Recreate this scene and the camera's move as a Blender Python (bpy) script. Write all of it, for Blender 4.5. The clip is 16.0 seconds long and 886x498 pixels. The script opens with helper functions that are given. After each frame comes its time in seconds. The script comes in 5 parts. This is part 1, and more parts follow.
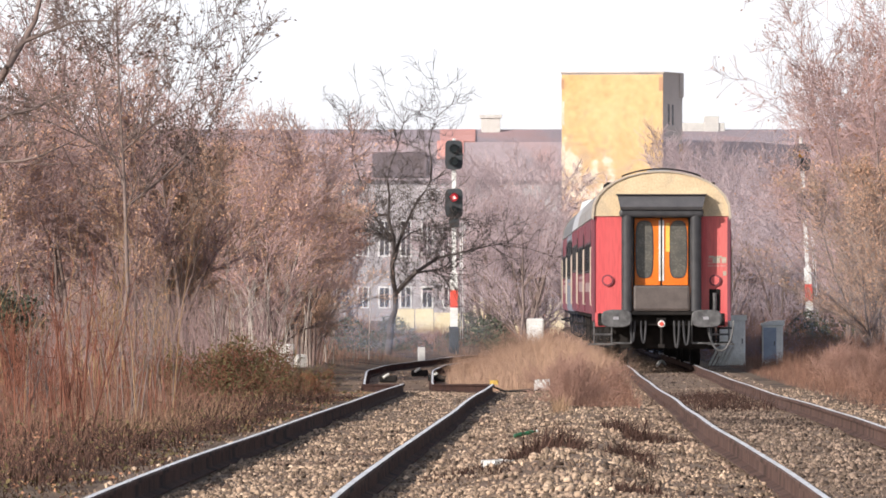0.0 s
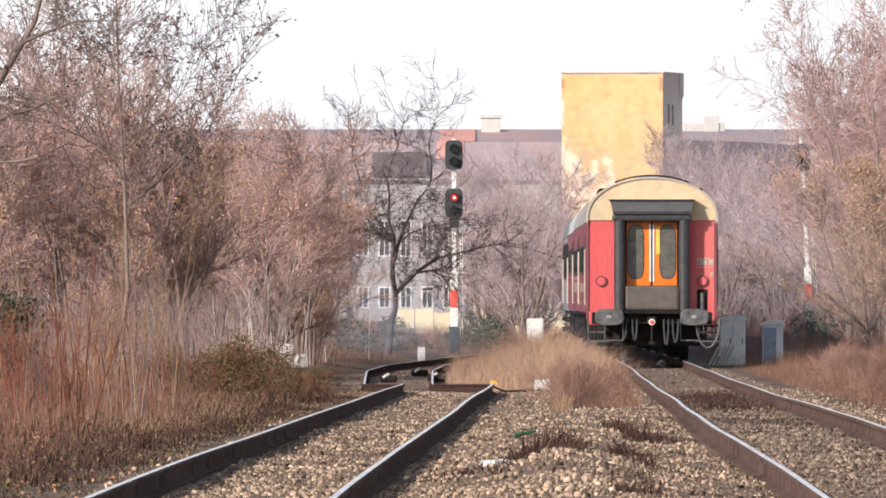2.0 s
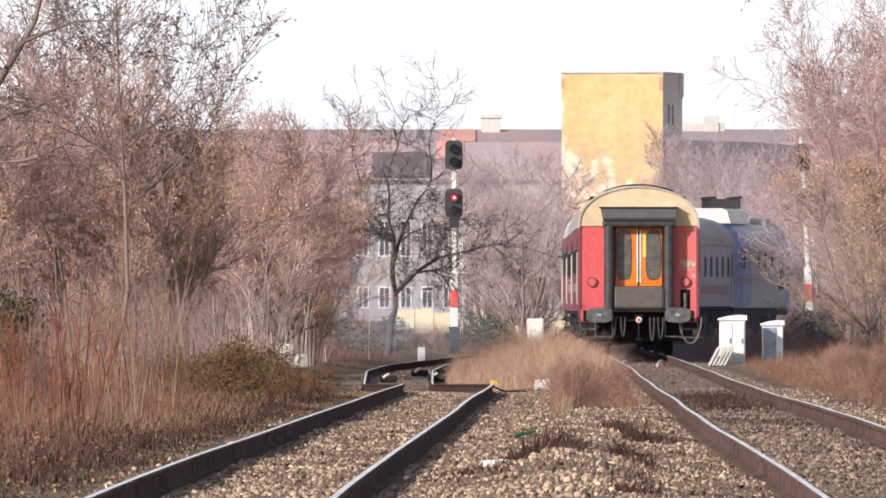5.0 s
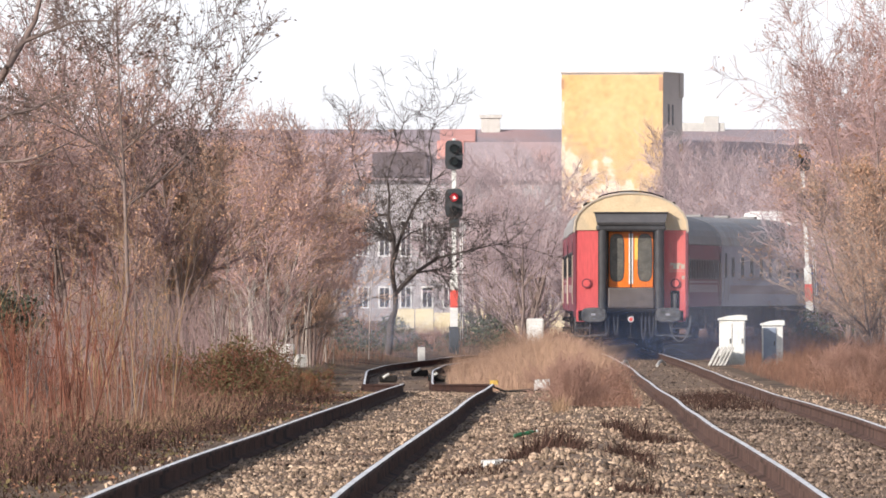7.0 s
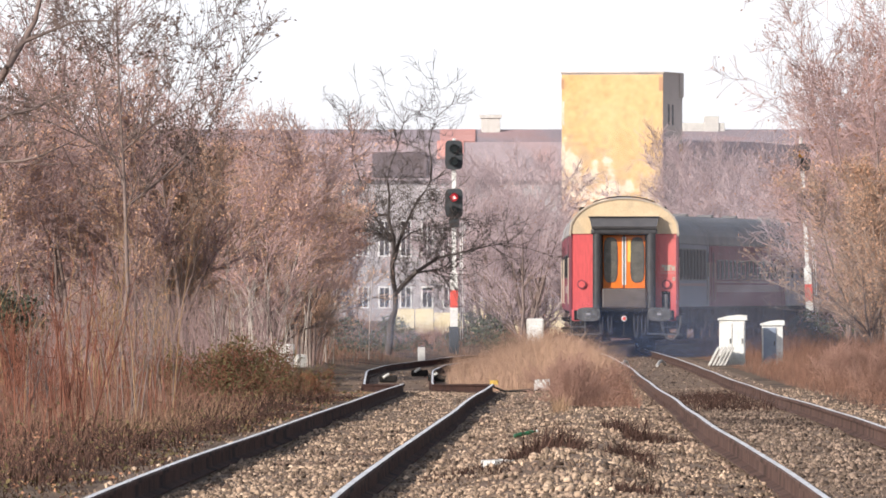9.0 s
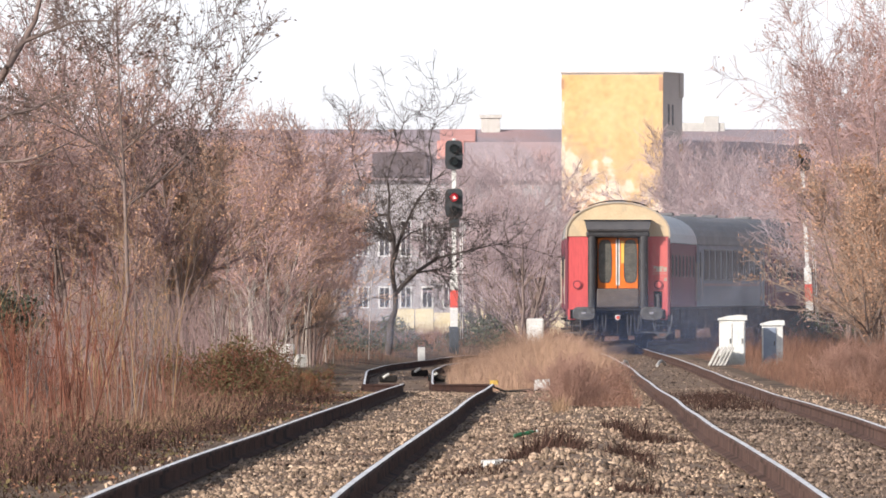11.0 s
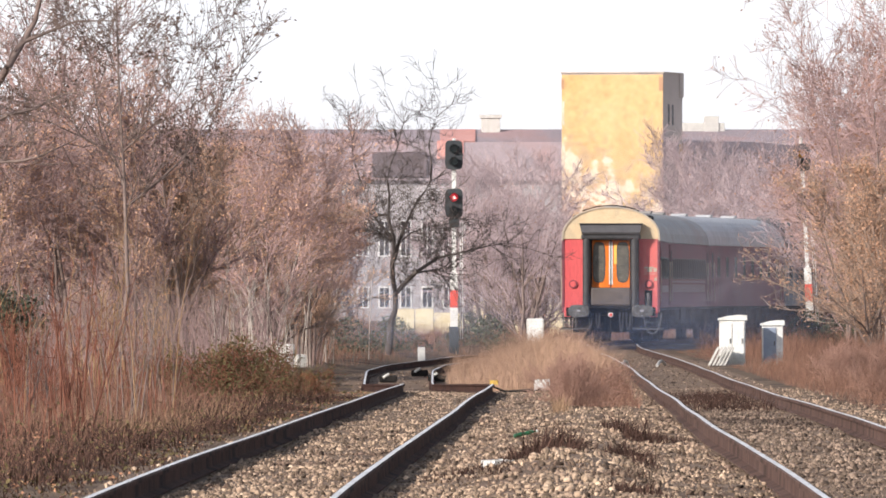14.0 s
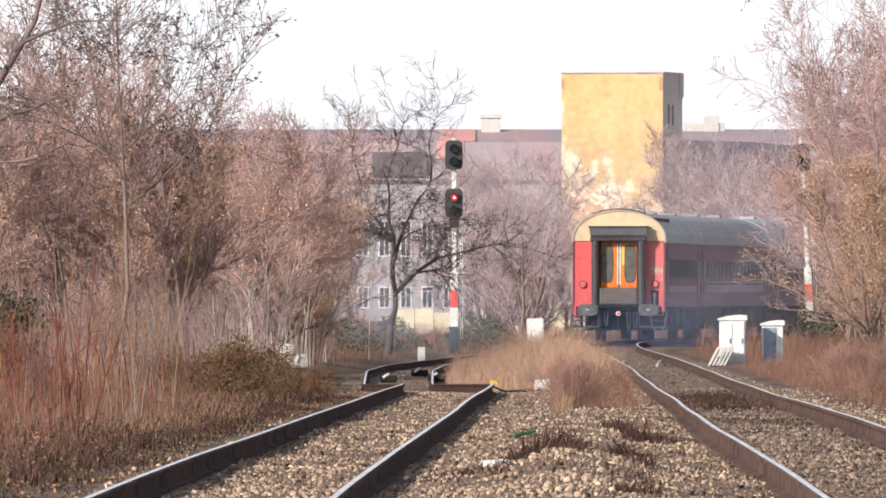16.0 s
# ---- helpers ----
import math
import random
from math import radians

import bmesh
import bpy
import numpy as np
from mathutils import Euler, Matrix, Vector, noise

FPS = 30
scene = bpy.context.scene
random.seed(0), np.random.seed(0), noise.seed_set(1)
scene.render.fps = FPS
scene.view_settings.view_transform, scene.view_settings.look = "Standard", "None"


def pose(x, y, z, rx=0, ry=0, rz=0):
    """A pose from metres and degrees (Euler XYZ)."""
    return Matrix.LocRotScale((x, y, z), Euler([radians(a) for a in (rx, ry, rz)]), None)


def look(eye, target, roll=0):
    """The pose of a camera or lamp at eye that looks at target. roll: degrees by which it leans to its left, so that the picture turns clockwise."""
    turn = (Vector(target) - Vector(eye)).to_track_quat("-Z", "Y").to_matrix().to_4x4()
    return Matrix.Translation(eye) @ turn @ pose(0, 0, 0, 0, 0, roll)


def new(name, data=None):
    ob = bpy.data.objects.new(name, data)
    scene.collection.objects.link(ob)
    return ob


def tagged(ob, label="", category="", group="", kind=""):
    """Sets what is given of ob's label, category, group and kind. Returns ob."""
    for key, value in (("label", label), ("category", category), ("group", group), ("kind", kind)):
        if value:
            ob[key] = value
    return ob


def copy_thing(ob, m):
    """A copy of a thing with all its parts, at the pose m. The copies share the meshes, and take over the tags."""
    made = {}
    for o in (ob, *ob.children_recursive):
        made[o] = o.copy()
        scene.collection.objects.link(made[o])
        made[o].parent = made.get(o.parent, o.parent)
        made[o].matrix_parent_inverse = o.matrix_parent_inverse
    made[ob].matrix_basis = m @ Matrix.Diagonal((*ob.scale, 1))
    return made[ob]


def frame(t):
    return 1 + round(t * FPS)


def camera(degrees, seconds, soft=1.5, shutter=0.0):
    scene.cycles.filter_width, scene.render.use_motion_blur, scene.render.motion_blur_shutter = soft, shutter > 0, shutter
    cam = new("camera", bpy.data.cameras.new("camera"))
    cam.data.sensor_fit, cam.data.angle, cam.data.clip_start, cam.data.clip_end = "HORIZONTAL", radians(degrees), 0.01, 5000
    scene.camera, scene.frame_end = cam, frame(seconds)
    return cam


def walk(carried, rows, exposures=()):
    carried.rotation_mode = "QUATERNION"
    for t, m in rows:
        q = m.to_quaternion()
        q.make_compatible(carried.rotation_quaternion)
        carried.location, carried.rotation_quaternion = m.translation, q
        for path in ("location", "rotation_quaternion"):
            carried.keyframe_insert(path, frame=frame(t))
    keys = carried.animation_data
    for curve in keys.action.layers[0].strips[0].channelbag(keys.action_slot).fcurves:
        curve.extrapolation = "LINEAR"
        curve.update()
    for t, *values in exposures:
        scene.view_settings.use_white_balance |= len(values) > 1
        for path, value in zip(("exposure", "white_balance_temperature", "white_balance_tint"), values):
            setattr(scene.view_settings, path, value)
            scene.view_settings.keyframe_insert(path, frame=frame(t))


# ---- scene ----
HFOV = 3.4015
EYE = 1.59
cam = camera(HFOV, 16.0, soft=1.7)
CAM_POSE = look((0, 0, EYE), (0, 1000, EYE + 2.91))
walk(cam, [(0, CAM_POSE), (16, CAM_POSE)], exposures=[(0, 0.1), (16, 0.1)])

# ---- light ----
SUN_AZ, SUN_EL = 225, 24            # degrees clockwise from +Y, and above the horizon
world = bpy.data.worlds.new("sky")
scene.world = world
world.use_nodes = True
wn = world.node_tree.nodes
sky = wn.new("ShaderNodeTexSky")
sky.sky_type = "NISHITA"
sky.sun_disc = False
sky.sun_elevation, sky.sun_rotation = radians(SUN_EL), radians(SUN_AZ)
sky.air_density, sky.dust_density, sky.ozone_density = 1.0, 1.5, 1.0
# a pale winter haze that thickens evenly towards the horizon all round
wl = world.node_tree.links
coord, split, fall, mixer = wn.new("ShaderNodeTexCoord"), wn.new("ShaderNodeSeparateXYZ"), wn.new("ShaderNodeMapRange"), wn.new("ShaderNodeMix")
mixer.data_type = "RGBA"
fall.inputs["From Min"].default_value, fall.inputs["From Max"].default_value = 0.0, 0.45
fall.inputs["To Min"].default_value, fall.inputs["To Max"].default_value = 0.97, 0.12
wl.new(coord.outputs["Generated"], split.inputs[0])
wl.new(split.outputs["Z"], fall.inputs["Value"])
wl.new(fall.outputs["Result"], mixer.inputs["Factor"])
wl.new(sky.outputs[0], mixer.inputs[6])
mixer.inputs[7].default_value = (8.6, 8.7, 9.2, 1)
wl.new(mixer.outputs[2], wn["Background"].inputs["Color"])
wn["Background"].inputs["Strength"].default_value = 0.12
sun = new("sun", bpy.data.lights.new("sun", "SUN"))
sun.data.energy, sun.data.angle, sun.data.color = 5.0, radians(0.6), (1.0, 0.935, 0.875)
_d = Vector((math.sin(radians(SUN_AZ)) * math.cos(radians(SUN_EL)), math.cos(radians(SUN_AZ)) * math.cos(radians(SUN_EL)), math.sin(radians(SUN_EL))))
sun.matrix_world = look(_d * 50, (0, 0, 0))


# ---- materials ----
def mat(name, a, b, rough=0.8, metal=0.0, scale=4.0, fine=40.0, bump=0.15, c=None, island=0.0, per_object=0.0, streak=False, amount=(0.35, 0.65)):
    """A surface of two colours mixed by coarse and fine noise, with an optional third in patches."""
    m = bpy.data.materials.new(name)
    m.use_nodes = True
    nt = m.node_tree
    nodes, links = nt.nodes, nt.links
    bsdf = nodes["Principled BSDF"]
    bsdf.inputs["Metallic"].default_value = metal
    bsdf.inputs["Specular IOR Level"].default_value = 0.12 if rough >= 0.85 else 0.5
    tc = nodes.new("ShaderNodeTexCoord")
    mp = nodes.new("ShaderNodeMapping")
    mp.inputs["Scale"].default_value = (1, 1, 0.12) if streak else (1, 1, 1)
    links.new(tc.outputs["Object"], mp.inputs["Vector"])

    def noise_node(s, detail):
        n = nodes.new("ShaderNodeTexNoise")
        n.inputs["Scale"].default_value, n.inputs["Detail"].default_value = s, detail
        links.new(mp.outputs[0], n.inputs["Vector"])
        return n

    def ramp(src, lo, hi):
        r = nodes.new("ShaderNodeMapRange")
        r.inputs["From Min"].default_value, r.inputs["From Max"].default_value = lo, hi
        links.new(src, r.inputs["Value"])
        return r.outputs["Result"]

    def mix(f, x, y):
        n = nodes.new("ShaderNodeMix")
        n.data_type = "RGBA"
        links.new(f, n.inputs["Factor"]) if not isinstance(f, float) else None
        for i, v in ((6, x), (7, y)):
            if isinstance(v, tuple):
                n.inputs[i].default_value = (*v, 1)
            else:
                links.new(v, n.inputs[i])
        return n.outputs[2]

    n1, n2 = noise_node(scale, 4), noise_node(fine, 3)
    col = mix(ramp(n1.outputs[0], *amount), a, b)
    if c:
        n3 = noise_node(scale * 0.43, 5)
        col = mix(ramp(n3.outputs[0], 0.52, 0.62), col, c)
    hsv = nodes.new("ShaderNodeHueSaturation")
    links.new(col, hsv.inputs["Color"])
    val = ramp(n2.outputs[0], 0.2, 0.8)
    v = nodes.new("ShaderNodeMapRange")
    v.inputs["To Min"].default_value, v.inputs["To Max"].default_value = 0.82, 1.18
    links.new(val, v.inputs["Value"])
    out = v.outputs["Result"]
    if island or per_object:
        src = nodes.new("ShaderNodeNewGeometry").outputs["Random Per Island"] if island else nodes.new("ShaderNodeObjectInfo").outputs["Random"]
        w = nodes.new("ShaderNodeMapRange")
        k = island or per_object
        w.inputs["To Min"].default_value, w.inputs["To Max"].default_value = 1 - k, 1 + k
        links.new(src, w.inputs["Value"])
        mul = nodes.new("ShaderNodeMath")
        mul.operation = "MULTIPLY"
        links.new(out, mul.inputs[0])
        links.new(w.outputs["Result"], mul.inputs[1])
        out = mul.outputs[0]
    links.new(out, hsv.inputs["Value"])
    links.new(hsv.outputs["Color"], bsdf.inputs["Base Color"])
    r2 = nodes.new("ShaderNodeMapRange")
    r2.inputs["To Min"].default_value, r2.inputs["To Max"].default_value = max(rough - 0.12, 0.03), min(rough + 0.12, 1)
    links.new(n2.outputs[0], r2.inputs["Value"])
    links.new(r2.outputs["Result"], bsdf.inputs["Roughness"])
    if bump:
        bp = nodes.new("ShaderNodeBump")
        bp.inputs["Strength"].default_value, bp.inputs["Distance"].default_value = bump, 0.02
        links.new(n2.outputs[0], bp.inputs["Height"])
        links.new(bp.outputs[0], bsdf.inputs["Normal"])
    return m


def glow(name, color, strength):
    m = mat(name, color, color, 0.3, bump=0)
    b = m.node_tree.nodes["Principled BSDF"]
    b.inputs["Emission Color"].default_value = (*color, 1)
    b.inputs["Emission Strength"].default_value = strength
    return m


M_GROUND = mat("ground_soil", (0.12, 0.083, 0.06), (0.19, 0.135, 0.095), 0.95, scale=0.9, fine=18, bump=0.6, c=(0.065, 0.042, 0.034))
M_STONE = mat("ballast_stone", (0.45, 0.33, 0.235), (0.22, 0.155, 0.114), 0.95, scale=1.3, fine=30, bump=0.4, island=0.75, c=(0.15, 0.102, 0.078))
M_STONEOIL = mat("oil_stained_ballast_stone", (0.30, 0.222, 0.167), (0.155, 0.11, 0.085), 0.9, scale=0.9, fine=30, bump=0.4, island=0.7, c=(0.085, 0.06, 0.05))
M_BED = mat("ballast_bed", (0.28, 0.20, 0.145), (0.145, 0.10, 0.076), 0.95, scale=2.2, fine=22, bump=1.0, c=(0.19, 0.132, 0.098))
M_RAIL = mat("rail_rust", (0.052, 0.025, 0.019), (0.085, 0.043, 0.033), 1.0, 0.0, scale=2.2, fine=60, bump=0.2, c=(0.026, 0.015, 0.013))
M_RAILBROWN = mat("rail_brown_rust", (0.085, 0.05, 0.042), (0.13, 0.08, 0.066), 0.95, 0.0, scale=2.2, fine=60, bump=0.2, c=(0.055, 0.034, 0.029))
# pale diffuse colour stands in for the glint on the polished heads
M_RAILTOP = mat("polished_head_glint", (0.84, 0.81, 0.80), (0.60, 0.57, 0.56), 0.42, 0.25, scale=1.2, fine=50, bump=0.02)
M_RED = mat("red_paint", (0.66, 0.115, 0.115), (0.60, 0.09, 0.095), 0.5, scale=2, fine=25, bump=0.03, c=(0.66, 0.17, 0.15), streak=True)
M_CREAM = mat("cream_paint", (0.70, 0.535, 0.34), (0.61, 0.46, 0.285), 0.5, scale=2.5, fine=25, bump=0.03, c=(0.54, 0.42, 0.28))
M_ROOF = mat("coach_roof_grey", (0.33, 0.315, 0.31), (0.24, 0.23, 0.225), 0.6, scale=1.2, fine=20, bump=0.05, c=(0.27, 0.235, 0.215))
M_ROOFLIGHT = mat("coach_roof_pale", (0.48, 0.48, 0.50), (0.38, 0.38, 0.40), 0.5, scale=1.2, fine=20, bump=0.05)
M_ROOFDARK = mat("coach_roof_sooty", (0.12, 0.12, 0.13), (0.18, 0.17, 0.17), 0.65, scale=1.0, fine=20, bump=0.05)
M_MAROON = mat("maroon_paint", (0.21, 0.05, 0.07), (0.155, 0.045, 0.06), 0.72, scale=1.5, fine=22, bump=0.03, streak=True)
M_MAUVE = mat("dusty_grey_violet_paint", (0.42, 0.385, 0.43), (0.34, 0.31, 0.355), 0.72, scale=1.5, fine=22, bump=0.03, streak=True)
M_SLATE = mat("dusty_blue_grey_paint", (0.21, 0.215, 0.25), (0.16, 0.17, 0.21), 0.65, scale=1.5, fine=22, bump=0.03, streak=True)
M_BLUE = mat("loco_blue_paint", (0.04, 0.11, 0.36), (0.035, 0.09, 0.30), 0.4, scale=2, fine=22, bump=0.03)
M_LOCOGREY = mat("loco_grey_paint", (0.34, 0.33, 0.35), (0.28, 0.27, 0.29), 0.45, scale=2, fine=22, bump=0.03, streak=True)
M_SIDESTRIPE = mat("dull_side_stripe", (0.33, 0.23, 0.225), (0.27, 0.18, 0.18), 0.7, scale=2, fine=25, bump=0.02, streak=True)
M_STRIPE = mat("pale_stripe_paint", (0.50, 0.42, 0.33), (0.42, 0.35, 0.28), 0.5, scale=2, fine=25, bump=0.02)
M_RUBBER = mat("black_rubber", (0.028, 0.027, 0.03), (0.048, 0.046, 0.049), 0.5, scale=5, fine=50, bump=0.1)
M_UNDER = mat("grimy_underframe", (0.014, 0.013, 0.013), (0.03, 0.026, 0.024), 0.9, scale=4, fine=40, bump=0.2)
M_STEEL = mat("worn_steel", (0.15, 0.145, 0.145), (0.065, 0.062, 0.062), 0.5, 0.2, scale=6, fine=50, bump=0.1)
M_ORANGE = mat("orange_door_paint", (0.80, 0.20, 0.015), (0.72, 0.16, 0.01), 0.4, scale=3, fine=30, bump=0.02)
M_FLAP = mat("grey_footplate", (0.085, 0.068, 0.062), (0.12, 0.095, 0.085), 0.6, 0.0, scale=4, fine=35, bump=0.08)
M_HOOD = mat("grey_gangway_hood", (0.075, 0.072, 0.076), (0.10, 0.095, 0.098), 0.55, 0.0, scale=4, fine=35, bump=0.05)
M_DARKGLASS = mat("dark_glass", (0.012, 0.013, 0.015), (0.02, 0.02, 0.024), 0.6, scale=2, fine=10, bump=0)
M_DARKGLASS.node_tree.nodes["Principled BSDF"].inputs["Specular IOR Level"].default_value = 0.2
M_DOORGLASS = mat("dusty_door_glass", (0.09, 0.085, 0.075), (0.13, 0.12, 0.10), 0.25, scale=5, fine=30, bump=0)
M_WHITE = mat("white_enamel", (0.80, 0.79, 0.76), (0.70, 0.69, 0.66), 0.5, scale=4, fine=30, bump=0.03, c=(0.60, 0.58, 0.53))
M_CONCRETE = mat("pale_concrete", (0.62, 0.60, 0.56), (0.50, 0.48, 0.44), 0.85, scale=6, fine=40, bump=0.2)
M_REDBAND = mat("signal_red_band", (0.75, 0.09, 0.06), (0.66, 0.08, 0.05), 0.5, scale=6, fine=30, bump=0.02)
M_BLACK = mat("signal_black", (0.025, 0.03, 0.035), (0.045, 0.05, 0.055), 0.55, scale=6, fine=30, bump=0.03)
M_LENSDARK = mat("unlit_lens", (0.02, 0.035, 0.035), (0.03, 0.05, 0.05), 0.1, bump=0)
M_AMBER = mat("amber_lens", (0.75, 0.33, 0.03), (0.65, 0.28, 0.02), 0.2, bump=0)
M_REDGLOW = glow("red_signal_light", (0.75, 0.03, 0.05), 0.5)
M_WHITEGLOW = glow("red_signal_core", (1.0, 0.45, 0.42), 3.0)
M_PLASTER = mat("yellow_plaster", (0.56, 0.36, 0.17), (0.64, 0.43, 0.21), 0.9, scale=0.35, fine=6, bump=0.2, c=(0.52, 0.36, 0.19))
M_PATCH = mat("bare_pale_plaster", (0.74, 0.63, 0.50), (0.62, 0.46, 0.32), 0.9, scale=1.2, fine=8, bump=0.3)
M_BRICK = mat("exposed_brick", (0.42, 0.22, 0.13), (0.50, 0.30, 0.18), 0.9, scale=2.0, fine=12, bump=0.3)
M_GREYWALL = mat("grey_render", (0.50, 0.43, 0.38), (0.58, 0.50, 0.45), 0.9, scale=0.5, fine=8, bump=0.2, c=(0.42, 0.37, 0.35))
M_OLDFACADE = mat("grey_facade", (0.40, 0.37, 0.375), (0.32, 0.295, 0.30), 0.9, scale=0.4, fine=6, bump=0.2)
M_ROOFTILE = mat("old_roof_tile", (0.34, 0.27, 0.285), (0.28, 0.23, 0.245), 0.85, scale=0.5, fine=7, bump=0.3, c=(0.38, 0.25, 0.245))
M_DORMER = mat("dark_dormer_sheeting", (0.095, 0.07, 0.075), (0.13, 0.095, 0.10), 0.9, scale=0.6, fine=8, bump=0.1)
M_REDTILE = mat("new_red_tile", (0.62, 0.29, 0.24), (0.54, 0.23, 0.19), 0.8, scale=1.0, fine=10, bump=0.2)
M_BARK = mat("grey_brown_bark", (0.19, 0.14, 0.125), (0.26, 0.195, 0.17), 0.9, scale=5, fine=40, bump=0.4)
M_DARKBARK = mat("dark_wet_bark", (0.085, 0.07, 0.066), (0.12, 0.10, 0.092), 0.9, scale=5, fine=40, bump=0.4)
M_TWIG = mat("twig_brown", (0.37, 0.245, 0.235), (0.47, 0.335, 0.315), 0.85, scale=0.5, fine=12, bump=0, per_object=0.3)
M_TWIGMAUVE = mat("twig_mauve_grey", (0.42, 0.325, 0.335), (0.53, 0.42, 0.43), 0.85, scale=0.5, fine=12, bump=0, per_object=0.25)
M_SEEDTWIG = mat("dark_fine_twig", (0.15, 0.11, 0.096), (0.22, 0.165, 0.145), 0.9, scale=0.8, fine=12, bump=0, per_object=0.15)
M_TWIGPALE = mat("twig_pale", (0.42, 0.32, 0.26), (0.32, 0.235, 0.195), 0.85, scale=1.0, fine=12, bump=0, per_object=0.2)
M_LEAFBROWN = mat("withered_leaf", (0.40, 0.20, 0.11), (0.28, 0.14, 0.09), 0.8, scale=3, fine=20, bump=0, island=0.4)
M_LEAFDARK = mat("dark_seed_pod", (0.10, 0.065, 0.055), (0.16, 0.10, 0.075), 0.8, scale=3, fine=20, bump=0, island=0.4)
M_LEAFORANGE = mat("orange_leaf", (0.62, 0.375, 0.235), (0.48, 0.275, 0.18), 0.75, scale=3, fine=20, bump=0, island=0.4)
M_LEAFGREEN = mat("evergreen_leaf", (0.045, 0.058, 0.036), (0.07, 0.072, 0.042), 0.8, scale=3, fine=20, bump=0, island=0.4)
M_GRASS = mat("dry_grass", (0.26, 0.145, 0.10), (0.15, 0.08, 0.062), 0.9, scale=0.35, fine=9, bump=0, island=0.45)
M_GRASSORANGE = mat("orange_dry_grass", (0.48, 0.31, 0.21), (0.32, 0.20, 0.145), 0.9, scale=0.5, fine=9, bump=0, island=0.45)
M_STEM = mat("red_brown_stem", (0.25, 0.10, 0.065), (0.17, 0.075, 0.055), 0.85, scale=0.8, fine=9, bump=0, island=0.35)
M_STEMPALE = mat("straw_stem", (0.42, 0.27, 0.15), (0.30, 0.19, 0.11), 0.85, scale=0.8, fine=9, bump=0, island=0.3)
M_DRYTWIG = mat("dry_bush_twig", (0.37, 0.225, 0.175), (0.25, 0.15, 0.12), 0.9, scale=1.2, fine=9, bump=0, per_object=0.25)
M_STRAW = mat("pale_straw", (0.36, 0.235, 0.145), (0.24, 0.15, 0.10), 0.9, scale=0.6, fine=9, bump=0, island=0.4)
M_ORANGERUST = mat("orange_rust", (0.48, 0.19, 0.07), (0.28, 0.10, 0.045), 0.9, scale=7, fine=40, bump=0.2)
M_YELLOWCAP = mat("worn_yellow_paint", (0.62, 0.42, 0.08), (0.45, 0.28, 0.07), 0.7, scale=12, fine=50, bump=0.1)
# weed colour that also stands in for shade on the bank and gully edges
M_WEED = mat("dark_weed_and_shade", (0.035, 0.02, 0.017), (0.085, 0.048, 0.036), 0.95, scale=2, fine=20, bump=0, island=0.5)
M_POLE = mat("pale_bare_pole", (0.55, 0.48, 0.42), (0.44, 0.37, 0.32), 0.85, scale=0.8, fine=9, bump=0, island=0.3)
M_OLIVE = mat("olive_bramble", (0.10, 0.086, 0.042), (0.155, 0.118, 0.058), 0.9, scale=1, fine=15, bump=0, island=0.4)
M_GREENBITS = mat("green_plastic", (0.012, 0.08, 0.035), (0.02, 0.12, 0.05), 0.4, scale=6, fine=30, bump=0.05)
M_YELLOWWALL = mat("pale_yellow_wall", (0.82, 0.73, 0.52), (0.70, 0.58, 0.36), 0.9, scale=0.8, fine=8, bump=0.2)


def peeling_plaster():
    """Yellow plaster that has come off in pale and brick patches towards its foot and one corner."""
    m = mat("peeling_plaster", (0.62, 0.395, 0.175), (0.71, 0.48, 0.235), 0.9, scale=0.4, fine=2.2, bump=0.05)
    nt = m.node_tree
    nodes, links = nt.nodes, nt.links
    hsv = [n for n in nodes if n.bl_idname == "ShaderNodeHueSaturation"][0]
    coords = nodes.new("ShaderNodeTexCoord")
    xyz = nodes.new("ShaderNodeSeparateXYZ")
    links.new(coords.outputs["Object"], xyz.inputs[0])

    def math_node(op, a, b):
        n = nodes.new("ShaderNodeMath")
        n.operation = op
        for i, v in enumerate((a, b)):
            if isinstance(v, (int, float)):
                n.inputs[i].default_value = v
            else:
                links.new(v, n.inputs[i])
        return n.outputs[0]

    def noise_out(scale, detail, rough=0.6):
        n = nodes.new("ShaderNodeTexNoise")
        n.inputs["Scale"].default_value, n.inputs["Detail"].default_value, n.inputs["Roughness"].default_value = scale, detail, rough
        links.new(coords.outputs["Object"], n.inputs["Vector"])
        return n.outputs[0]

    foot = math_node("MULTIPLY", math_node("SUBTRACT", 12.7, math_node("ADD", xyz.outputs["Z"], math_node("MULTIPLY", xyz.outputs["X"], 0.5))), 0.07)
    source = hsv.inputs["Color"].links[0].from_socket
    for colour, scale, bias, width in (((0.54, 0.37, 0.21), 0.9, 0.50, 0.10), ((0.74, 0.60, 0.45), 0.8, 0.58, 0.08), ((0.52, 0.32, 0.19), 2.4, 0.74, 0.05)):
        mask = nodes.new("ShaderNodeMapRange")
        mask.inputs["From Min"].default_value, mask.inputs["From Max"].default_value = bias, bias + width
        links.new(math_node("ADD", noise_out(scale, 7), foot), mask.inputs["Value"])
        mx = nodes.new("ShaderNodeMix")
        mx.data_type = "RGBA"
        links.new(mask.outputs["Result"], mx.inputs["Factor"])
        links.new(source, mx.inputs[6])
        mx.inputs[7].default_value = (*colour, 1)
        source = mx.outputs[2]
    links.new(source, hsv.inputs["Color"])
    return m


M_PEEL = peeling_plaster()


